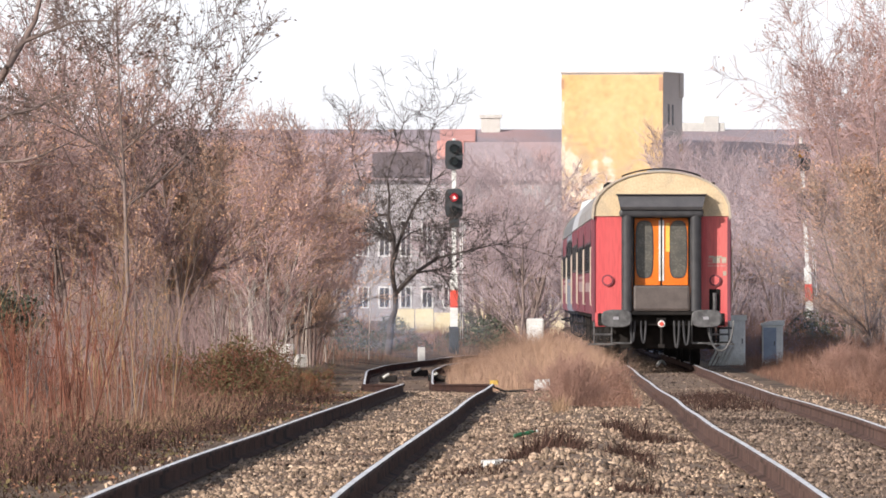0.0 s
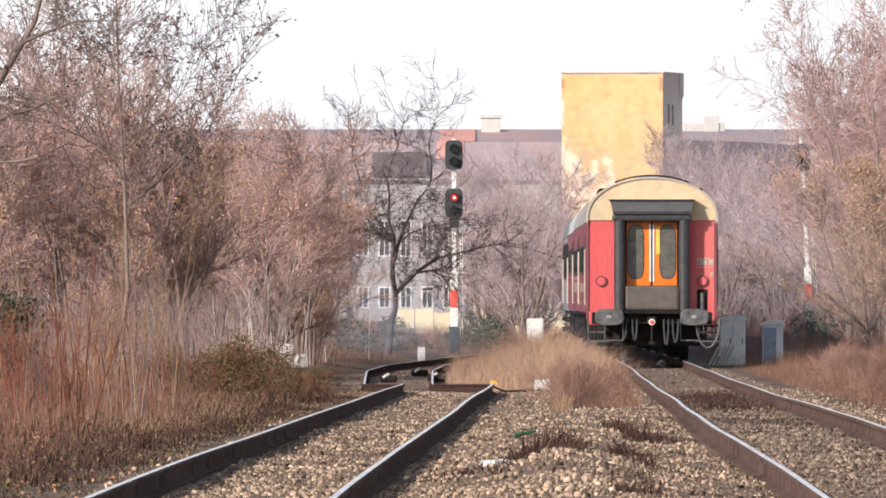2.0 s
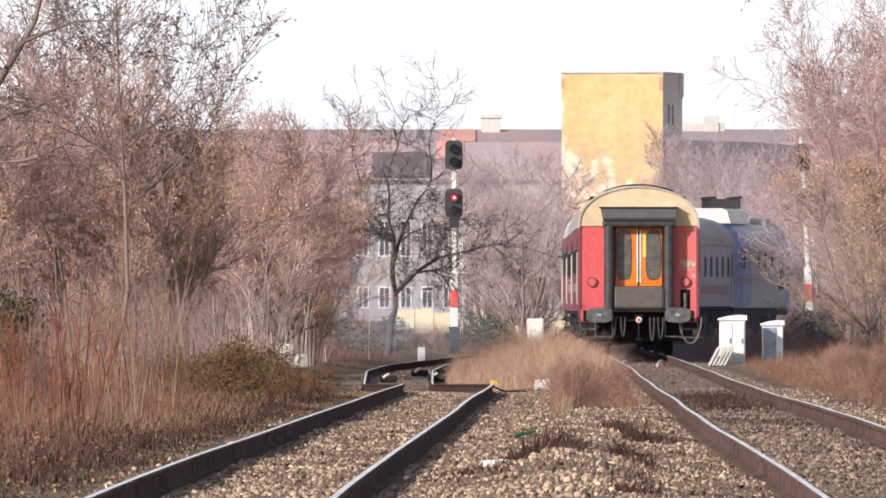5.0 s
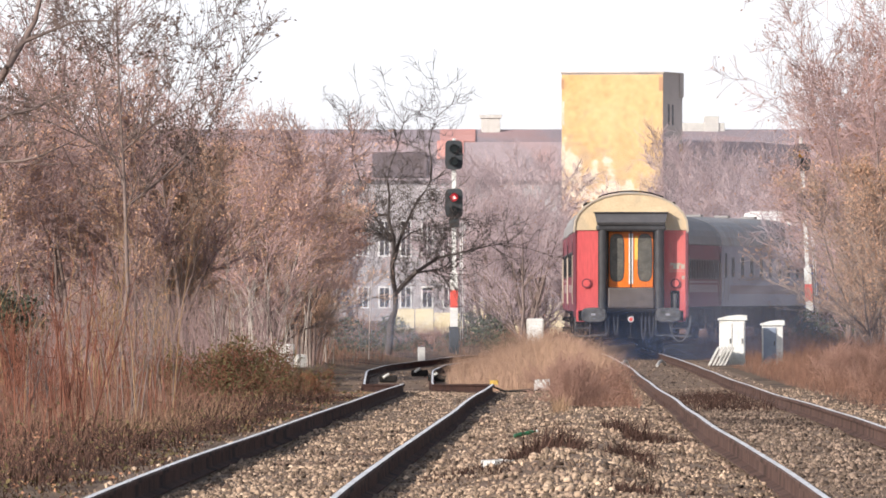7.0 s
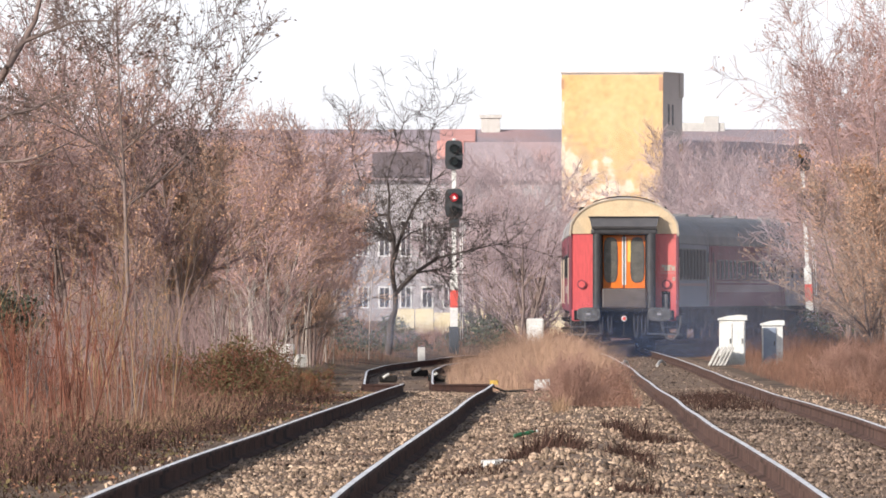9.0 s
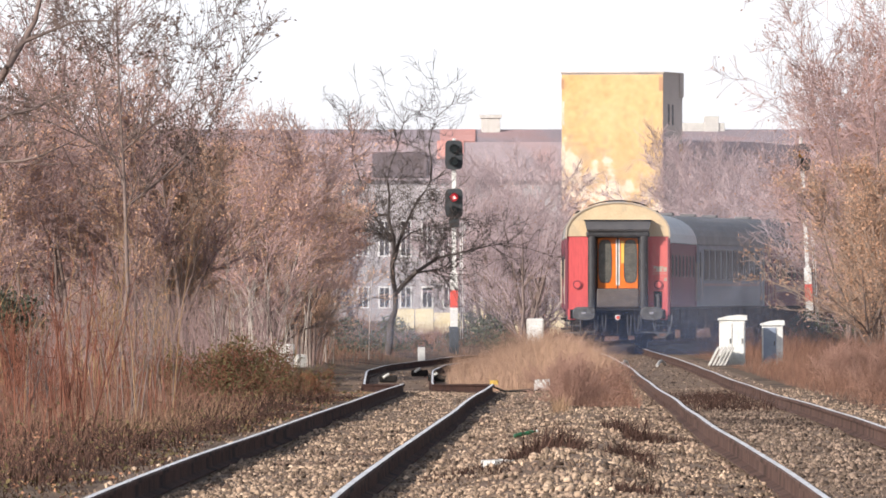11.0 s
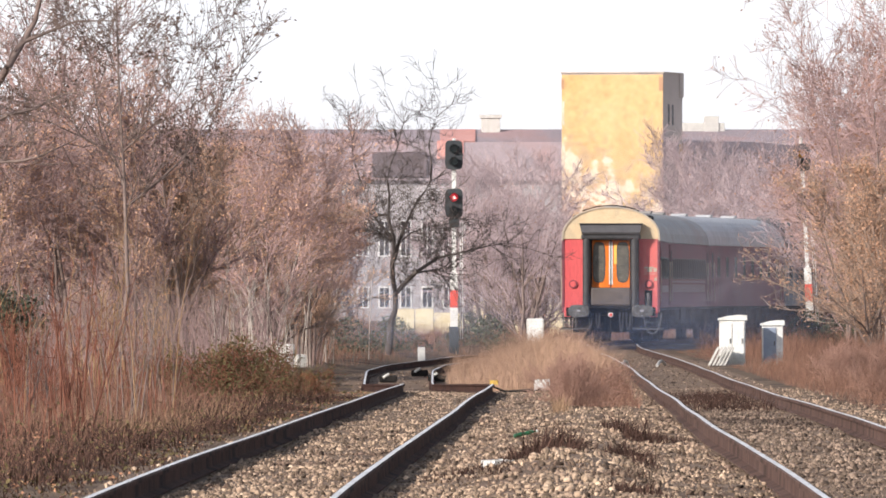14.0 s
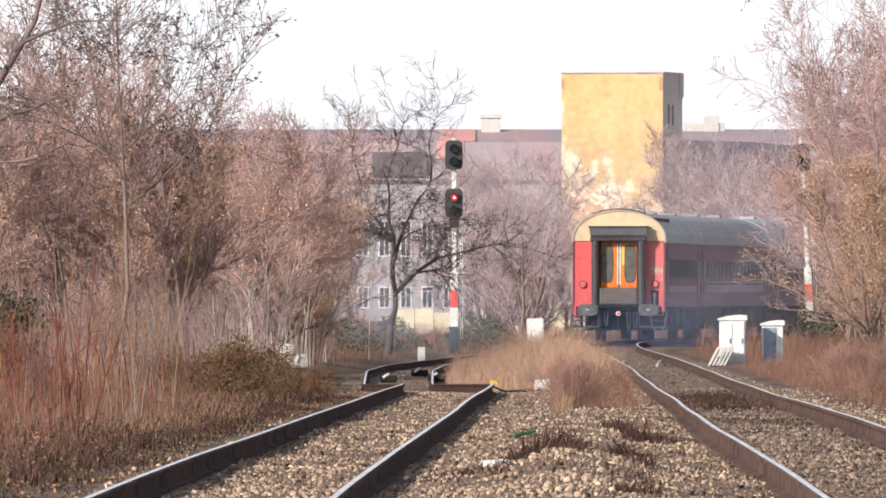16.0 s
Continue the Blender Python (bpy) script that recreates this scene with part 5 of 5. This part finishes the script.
def build_grass():
    rng = np.random.default_rng(4)
    # mound between the tracks
    n = 36000
    y = rng.uniform(276, 440, n)
    mid = (main_x(y) + side_x(y)) / 2
    half = np.clip((main_x(y) - side_x(y)) / 2 - 1.15, 0.2, 3)
    x = mid + half * np.clip(rng.normal(size=n) * 0.55, -1, 1)
    h = 0.35 + 0.75 * rng.uniform(0.3, 1, n) * (1 - 0.5 * np.abs(x - mid) / half) * np.clip((y - 250) / 60, 0.35, 1) * np.where(y > 400, 0.6, 1)
    clear = (np.abs(x - 1.7) < 0.55) & (y < 285)
    x, y, h = x[~clear], y[~clear], h[~clear]
    grass_patch("dry_grass_mound", "tall orange dry grass between the tracks", M_GRASSORANGE, x, y, h * ragged(x, y), 1, 1.2, 0.0055)
    # right verge
    n = 46000
    y = rng.uniform(170, 450, n)
    x = main_x(y) + 1.9 + np.abs(rng.normal(size=n)) * 2.6
    h = rng.uniform(0.25, 0.8, n) * np.clip((x - main_x(y) - 1.6) / 1.5, 0.3, 1) * np.clip((y - 130) / 120, 0.4, 1.0) * np.where((y > 330) & (x < 9.3), 0.45, 1)
    grass_patch("dry_grass_verge", "brown dry grass on the verge", M_GRASS, x, y, h * ragged(x, y), 2, 1.1, 0.0055)
    # left bank, low
    n = 42000
    y = rng.uniform(112, 340, n)
    x = side_x(y) - 1.75 - np.abs(rng.normal(size=n)) * 2.6
    h = rng.uniform(0.12, 0.55, n) * np.clip((side_x(y) - 1.5 - x) / 1.6, 0.25, 1.2)
    grass_patch("dry_grass_bank", "low brown dry grass on the bank", M_GRASS, x, y, h * ragged(x, y), 3, 1.2, 0.0055)
    # straw patches higher on the bank
    n = 9000
    y = rng.uniform(150, 250, n)
    x = side_x(y) - 1.9 - np.abs(rng.normal(size=n)) * 1.6
    ok = bumps(x, y, 1.1, 52) > 0.08
    x, y = x[ok], y[ok]
    grass_patch("straw_grass", "pale straw grass in patches on the bank", M_STRAW, x, y, rng.uniform(0.08, 0.42, len(x)) * ragged(x, y), 53, 1.3, 0.005)
    # dark dead undergrowth along the foot of the bank, thickened to paint in its shade
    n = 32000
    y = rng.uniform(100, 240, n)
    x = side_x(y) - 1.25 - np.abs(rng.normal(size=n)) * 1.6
    grass_patch("dead_undergrowth", "dark dead undergrowth, thickened in place of shade, at the foot of the bank", M_WEED, x, y, rng.uniform(0.02, 0.26, n) * np.clip((side_x(y) - 1.0 - x) / 1.0, 0.15, 1) * ragged(x, y), 8, 1.5, 0.012)
    # nearer brown tuft between the tracks
    n = 7000
    y = rng.uniform(196, 268, n)
    x = main_x(y) - 1.75 + np.clip(rng.normal(size=n) * 0.36, -0.9, 0.55)
    open_stone = x < 1.98 * y / 272
    x, y = x[~open_stone], y[~open_stone]
    n = len(x)
    grass_patch("brown_tuft", "brown dry grass tuft by the main rail", M_GRASS, x, y, rng.uniform(0.12, 0.55, n) * np.clip((y - 180) / 50, 0.4, 1) * ragged(x * 2, y), 9, 1.2, 0.007)
    # low scrub under the far trees
    n = 36000
    y = rng.uniform(385, 690, n)
    x = (rng.uniform(-0.05, 1.05, n) - 0.5) * 2 * y * math.tan(radians(HFOV / 2))
    ok = (np.abs(x - main_x(y)) > 2.6) & (np.abs(x - side_x(y)) > 2.0)
    x, y = x[ok], y[ok]
    grass_patch("far_scrub", "brown scrub under the far trees", M_GRASS, x, y, rng.uniform(0.3, 1.5, len(x)) * np.where(np.abs(x - 1.5) < 4.5, 0.45, 1.0) * np.where(y < 470, 0.5, 1.0), 10, 0.9, 0.012)
    n = 9000
    c = rng.integers(0, 9, n)
    cx, cy = np.array([-6.5, -4.6, -3.0, -1.6, 0.9, 1.6, 11.5, 13.0, -5.5])[c], np.array([440, 455, 470, 475, 500, 490, 470, 480, 480])[c]
    x, y = cx + rng.normal(size=n) * 0.55, cy + rng.normal(size=n) * 2
    z = ground_z(x, y) + rng.uniform(0, 1.15, n) * np.exp(-((x - cx) / 0.9) ** 2)
    v, f = leaf_quads(np.stack([x, y, z], axis=1), 0.10, rng, 0.7)
    tagged(mesh_np("dark_scrub", v, f, M_LEAFGREEN), "dark green scrub beyond the tracks", "scrub", kind="stuff")
    # weeds along the washed-out edges, dark in place of gully shade: (x, y, height) along each edge
    edges = (((-0.10, 112, 0.3), (0.07, 112, 0.35), (0.24, 111.5, 0.4), (0.40, 110.5, 0.35), (0.56, 114, 0.6), (0.69, 119.5, 1.0), (0.83, 123, 1.3), (1.00, 123.5, 1.2), (1.17, 124.5, 0.8)),
             ((1.62, 150, 0.5), (1.70, 143, 1.0), (1.75, 134, 1.1), (1.89, 133, 0.7), (2.13, 135, 0.3), (2.35, 136, 0.2)),
             ((1.39, 124, 0.5), (1.48, 121, 0.7), (1.56, 115.5, 0.6), (1.55, 112.5, 0.5)), ((1.10, 99.5, 0.3), (1.22, 97.5, 0.55), (1.35, 98.2, 0.5), (1.52, 99.2, 0.35)), ((1.20, 106, 0.3), (1.42, 106, 0.4)))
    px, py, ph = [], [], []
    for edge in edges:
        e = np.array(edge)
        n = 620 * (len(e) - 1)
        k = rng.uniform(0, len(e) - 1.001, n)
        i = k.astype(int)
        q = e[i] + (e[i + 1] - e[i]) * (k - i)[:, None]
        clump = np.clip(0.55 + 0.75 * np.sin(k * 9.0) * np.sin(k * 23.0), 0.12, 1.2)
        px.append(q[:, 0] + rng.normal(size=n) * 0.05)
        py.append(q[:, 1] + rng.normal(size=n) * 0.9)
        ph.append(rng.uniform(0.05, 0.21, n) * q[:, 2] * clump * rng.choice([0.5, 0.8, 1.3], n))
    grass_patch("dead_weeds", "dark dead weeds standing in for gully shade along washed-out ballast edges", M_WEED, np.concatenate(px), np.concatenate(py), np.concatenate(ph), 4, 1.1, 0.010)
    n = 260
    grass_patch("straw_tuft", "pale straw tuft at the edge of the ballast", M_STRAW, 1.29 + rng.normal(size=n) * 0.04, 165 + rng.normal(size=n) * 0.8, rng.uniform(0.06, 0.26, n), 46, 0.9, 0.006)
    n = 5200
    y = rng.uniform(88, 230, n)
    x = rng.uniform(-0.6, 4.6, n)
    x, y = x + 0.12 * np.sin(y * 1.7), y + 1.5 * np.sin(x * 7)
    ok = (bumps(x, y, 3.0, 41) > 0.05) & (np.abs(np.abs(x - main_x(y)) - 0.7525) > 0.09) & (np.abs(np.abs(x - side_x(y)) - 0.7525) > 0.09)
    grass_patch("ballast_weeds", "sparse low dead weeds scattered over the ballast", M_WEED, x[ok], y[ok], rng.uniform(0.01, 0.06, ok.sum()), 44, 1.8, 0.01)
    n = 1800
    y = rng.uniform(190, 235, n)
    x = main_x(y) + rng.normal(size=n) * 0.35
    grass_patch("dead_weeds", "dark dead weeds between the rails", M_WEED, x, y, rng.uniform(0.04, 0.18, n), 5, 1.4, 0.012)


build_grass()


def build_stems():
    rng = np.random.default_rng(9)
    for name, label, m, n, y0, y1, u0, u1, hmin, hmax in (
            ("red_stems", "tall red-brown dead stems on the bank", M_STEM, 300, 135, 250, -0.05, 0.20, 0.3, 1.3),
            ("straw_stems", "tall pale straw stems on the bank", M_STEMPALE, 34, 150, 290, -0.05, 0.36, 1.2, 2.9),
            ("bare_poles", "pale bare saplings beyond the bank", M_POLE, 90, 330, 420, 0.24, 0.44, 1.2, 2.9),
            ("pale_saplings", "slender pale bare saplings beside the weeds", M_POLE, 30, 300, 335, 0.27, 0.355, 1.2, 2.3),
            ("straw_poles", "tall straw-coloured dead canes on the bank", M_STEMPALE, 24, 200, 240, 0.11, 0.18, 1.0, 1.9),
            ("brush", "low mixed brushwood beyond the bank", M_TWIG, 1500, 280, 400, -0.05, 0.52, 0.6, 1.8)):
        y = rng.uniform(y0, y1, n)
        x = (rng.uniform(u0, u1, n) - 0.5) * 2 * y * math.tan(radians(HFOV / 2))
        ok = x < side_x(y) - 2.6
        x, y = x[ok], y[ok]
        n2 = len(x)
        h = rng.uniform(hmin, hmax, n2)
        z = ground_z(x, y) - 0.03
        a = rng.uniform(0, 6.28, n2)
        l = rng.uniform(0.02, 0.25, n2) * h
        p0 = np.stack([x, y, z], axis=1)
        p1 = p0 + np.stack([np.cos(a) * l * 0.35, np.sin(a) * l * 0.35, h * 0.5], axis=1)
        p2 = p0 + np.stack([np.cos(a) * l, np.sin(a) * l, h], axis=1)
        r = rng.uniform(0.004, 0.009, (n2, 1)) * (2.0 if name in ("bare_poles", "pale_saplings") else 1.3 if name == "straw_poles" else 1.0)
        segs = [np.hstack([p0, p1, r, r * 0.8]), np.hstack([p1, p2, r * 0.8, r * 0.35])]
        for _ in range(4):
            t = rng.uniform(0.3, 1.0, (n2, 1))
            q = p1 + (p2 - p1) * t
            w = rng.normal(size=(n2, 3)) * 0.10 * h[:, None]
            w[:, 2] = np.abs(w[:, 2]) + 0.12 * h
            segs.append(np.hstack([q, q + w, r * 0.5, r * 0.3]))
        v, f = tubes(np.concatenate(segs), 3)
        tagged(mesh_np(name, v, f, m), label, "stems", kind="stuff")


build_stems()


def build_shrubs():
    """Clumps of long bare shoots on the bank, each clump a shrub."""
    rng = np.random.default_rng(14)
    looks = ((M_STEM, "bare red-stemmed shrub on the bank"), (M_BARK, "bare brown shrub on the bank"), (M_STEM, "bare red-stemmed shrub on the bank"), (M_STEMPALE, "bare straw-coloured shrub on the bank"))
    for k in range(11):
        y = rng.uniform(150, 240)
        x = view_x(rng.uniform(-0.02, 0.21), y)
        x = min(x, float(side_x(y)) - 2.9)
        m, label = looks[k % 4]
        n = int(rng.integers(7, 16))
        segs = []
        for _ in range(n):
            h = rng.uniform(0.5, 2.1)
            q = np.array([rng.normal() * 0.12, rng.normal() * 0.12, -0.05])
            d = np.array([rng.normal() * 0.13, rng.normal() * 0.13, 1.0])
            r = rng.uniform(0.007, 0.014)
            for i in range(5):
                d = d + rng.normal(size=3) * 0.05
                e = q + d / np.linalg.norm(d) * h / 5
                segs.append((*q, *e, r * (1 - 0.16 * i), r * (1 - 0.16 * (i + 1))))
                if i > 1:
                    for _ in range(2):
                        w = rng.normal(size=3) * 0.13 + d * 0.16
                        segs.append((*e, *(e + w), r * 0.4, r * 0.2))
                q = e
        t = thing("bank_shrub", x, y, gz(x, y), label, "shrub", "shrubs on the bank")
        v, f = tubes(segs, 4)
        mesh_np("crown", v, f, m, t)


build_shrubs()


def build_low_bushes():
    """Twiggy low bushes: olive brambles on the bank, brown dry ones by the main line."""
    p, n = build_tree("bramble_bush", 61, "olive bramble bush on the bank", "bush", M_DARKBARK, M_STEM, M_OLIVE, 3000, 0.040, "brambles on the bank", 0.05,
                      height=0.95, trunks=16, density=0.8, levels=3, r0=0.010, twig=0.003, spread=0.7, upright=0.3, lean=0.55)
    place(p, [(-3.75, 226, 0, 1.0), (-3.25, 218, 70, 1.1), (-2.72, 221, 150, 0.8), (-2.25, 228, 220, 0.58), (-4.3, 232, 300, 0.8), (-3.0, 236, 30, 1.1), (-2.05, 238, 110, 0.6)])
    p, n = build_tree("dry_bush", 62, "brown dry twiggy bush beside the rail", "bush", M_STEM, M_DRYTWIG, None, 0, 0.04, "dry bushes along the line", 0.0,
                      height=0.80, trunks=26, density=1.0, levels=3, r0=0.006, twig=0.0022, spread=0.6, upright=0.45, lean=0.5)
    spots = [(1.72, 194, 0, 1.0), (1.95, 206, 120, 0.7), (1.78, 216, 200, 0.9)]
    rng = np.random.default_rng(63)
    for k in range(20):
        y = rng.uniform(215, 330)
        x = float(main_x(y)) + 2.5 + abs(rng.normal()) * 1.3 + (0.9 if y > 300 else 0)
        spots.append((x, y, rng.uniform(0, 360), rng.uniform(0.6, 1.15)))
    for i, (x, y, rz, k) in enumerate(spots):
        q = pose(x, y, gz(x, y), 0, 0, rz)
        o = p if i == 0 else copy_thing(p, q)
        o.matrix_basis = q
        o.scale = (k, k, k)


build_low_bushes()


def build_ground_cover():
    """Small leaves over the bank."""
    rng = np.random.default_rng(15)
    for name, m, n, y0, y1, top, size, label in (("fallen_leaves", M_LEAFBROWN, 3000, 100, 260, 0.16, 0.035, "brown fallen leaves over the bank"),
                                                 ("low_ground_cover", M_OLIVE, 5200, 100, 260, 0.26, 0.04, "olive ground cover on the bank"),
                                                 ("pale_leaf_litter", M_STEMPALE, 1500, 100, 250, 0.10, 0.028, "pale leaf litter on the bank")):
        y = rng.uniform(y0, y1, n)
        x = side_x(y) - 1.3 - np.abs(rng.normal(size=n)) * 2.0
        z = ground_z(x, y) + rng.uniform(0, 1, n) ** 1.5 * top * np.clip((side_x(y) - 1.6 - x) / 1.2, 0.15, 1.6)
        v, f = leaf_quads(np.stack([x, y, z], axis=1), size, rng, 0.6)
        tagged(mesh_np(name, v, f, m), label, "leaves", kind="stuff")


build_ground_cover()


def build_smoke_and_haze():
    """Thin puffs of exhaust smoke hanging over the junction, and sheets that stand in for haze."""
    rng = np.random.default_rng(16)
    out = []
    puffs = [(M_SMOKE, *q) for q in ((-2.6, 452, 1.3, 3.0, 1.8), (-0.6, 440, 0.4, 2.8, 1.3), (-4.8, 458, 2.2, 3.0, 2.4))]
    # haze sheets put in front of the far trees and buildings
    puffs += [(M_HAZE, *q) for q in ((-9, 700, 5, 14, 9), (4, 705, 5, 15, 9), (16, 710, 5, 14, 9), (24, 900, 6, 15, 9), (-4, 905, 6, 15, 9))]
    # added sheets that tint the underframe shade and veil the coach sides
    puffs += [(M_SHADEHAZE, 0.3, -1.2, 0.2, 4.2, 1.7), (M_SHADEHAZE, 2.8, -0.8, 0.3, 4.6, 2.0), (M_VEIL, 3.6, -1.6, 2.0, 4.2, 3.6)]
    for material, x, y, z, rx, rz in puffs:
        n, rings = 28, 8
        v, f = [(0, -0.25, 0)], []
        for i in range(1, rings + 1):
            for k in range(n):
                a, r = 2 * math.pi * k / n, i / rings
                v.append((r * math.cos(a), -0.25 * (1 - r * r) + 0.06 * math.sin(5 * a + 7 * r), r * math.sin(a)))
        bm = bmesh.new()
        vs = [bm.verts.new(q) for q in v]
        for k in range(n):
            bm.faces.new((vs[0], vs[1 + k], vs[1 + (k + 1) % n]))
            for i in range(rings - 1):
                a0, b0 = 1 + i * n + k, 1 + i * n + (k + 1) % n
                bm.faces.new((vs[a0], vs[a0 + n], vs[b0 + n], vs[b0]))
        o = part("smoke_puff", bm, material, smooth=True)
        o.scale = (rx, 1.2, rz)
        tagged(o, "dark and pale haze sheets following the tail of the train" if material in (M_SHADEHAZE, M_VEIL) else "thin exhaust smoke over the line, and sheets standing in for distance haze", "smoke", kind="stuff")
        out.append((o, x, y, z, material in (M_SHADEHAZE, M_VEIL)))
    return out


smoke = build_smoke_and_haze()


# ---- ballast stones ----
def build_ballast():
    rng = np.random.default_rng(6)
    bm = bmesh.new()
    bmesh.ops.create_icosphere(bm, subdivisions=1, radius=1)
    ico_v = np.array([v.co[:] for v in bm.verts])
    bm.verts.ensure_lookup_table()
    ico_f = np.array([[v.index for v in f.verts] for f in bm.faces])
    bm.free()
    xs, ys = [], []
    for y0, y1, dens in ((86, 130, 85), (130, 180, 55), (180, 260, 26), (260, 420, 6)):
        x0, x1 = -3.4, 6.4
        n = int((y1 - y0) * (x1 - x0) * dens)
        y = rng.uniform(y0, y1, n)
        x = rng.uniform(x0, x1, n)
        keep = ((y < 262) | (np.abs(x - side_x(y)) < 1.5) | (np.abs(x - main_x(y)) < 1.6)) & (x > side_x(y) - 1.0 - np.abs(rng.normal(size=n)) * 0.22) & (x < main_x(y) + 1.7 + rng.uniform(0, 0.5, n))
        for xr in (side_x(y) - 0.7525, side_x(y) + 0.7525, main_x(y) - 0.7525, main_x(y) + 0.7525):
            keep &= np.abs(x - xr) > 0.10
        xs.append(x[keep])
        ys.append(y[keep])
    x, y = np.concatenate(xs), np.concatenate(ys)
    n = len(x)
    big = 1 + 0.3 * np.exp(-((x - 0.85) / 0.5) ** 2 - ((y - 103) / 9) ** 2)
    size = (0.005 + 0.018 * rng.uniform(0, 1, (n, 1, 1)) ** 2.3) * big[:, None, None] * rng.uniform(0.7, 1.3, (n, 1, 3))
    v = ico_v[None] * (1 + 0.42 * rng.normal(size=(n, len(ico_v), 1)).clip(-1.2, 1.6)) * size
    a = rng.uniform(0, 6.28, n)
    ca, sa = np.cos(a)[:, None], np.sin(a)[:, None]
    v = np.stack([v[..., 0] * ca - v[..., 1] * sa, v[..., 0] * sa + v[..., 1] * ca, v[..., 2]], axis=2)
    v += np.stack([x, y, ground_z(x, y) + 0.005], axis=1)[:, None, :]
    inside = np.abs(x - main_x(y)) < 0.75
    for name, pick, material, label in (("ballast", ~inside, M_STONE, "loose tan ballast stones around the rails"), ("oily_ballast", inside, M_STONEOIL, "oil-darkened ballast between the running rails")):
        k = int(pick.sum())
        f = (ico_f[None] + (np.arange(k) * len(ico_v))[:, None, None]).reshape(-1, 3)
        tagged(mesh_np(name, v[pick].reshape(-1, 3), f, material), label, "ballast", kind="stuff")


build_ballast()


# ---- what moves ----
def run(t):
    # near-steady running, with offsets that fit the coach joints to the camera's view
    return 324.9 + 9.32 * t + 0.0245 * t * t + float(np.interp(t, [0, 3, 5, 7, 9, 11, 13, 16], [0, 0, 0.7, 1.6, 1.7, 0.9, 0.8, 1.2]))


def coach_pose(s, a=3.9, b=20.15):
    x0, y0, _ = line_at(s + a)
    x1, y1, _ = line_at(s + b)
    th = math.atan2(x1 - x0, y1 - y0)
    return pose(x0 - math.sin(th) * a, y0 - math.cos(th) * a, float(rail_z(y0)), 0, 0, -math.degrees(th))


def motions():
    times = [0.5 * k for k in range(33)]
    for k, c in enumerate(coaches):
        walk(c, [(t, coach_pose(run(t) + k * PITCH)) for t in times])
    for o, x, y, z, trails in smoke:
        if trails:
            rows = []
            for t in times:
                # the haze sheets stay put until the tail reaches them, then follow it
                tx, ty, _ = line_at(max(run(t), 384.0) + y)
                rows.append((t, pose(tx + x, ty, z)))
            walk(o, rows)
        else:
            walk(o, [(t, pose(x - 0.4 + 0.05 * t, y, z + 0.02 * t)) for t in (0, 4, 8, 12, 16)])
    walk(loco, [(t, coach_pose(run(t) + len(coaches) * PITCH + 0.3, 3.5, 12.0)) for t in times])
    for w in last_wheels:
        y = w.matrix_basis.translation.y
        rows = []
        for k in range(0, 16 * 15 + 1):
            t = k / 15
            rows.append((t, pose(0, y, 0.482, -math.degrees((run(t) - run(0)) / 0.482) % 360)))
        walk(w, rows)


motions()
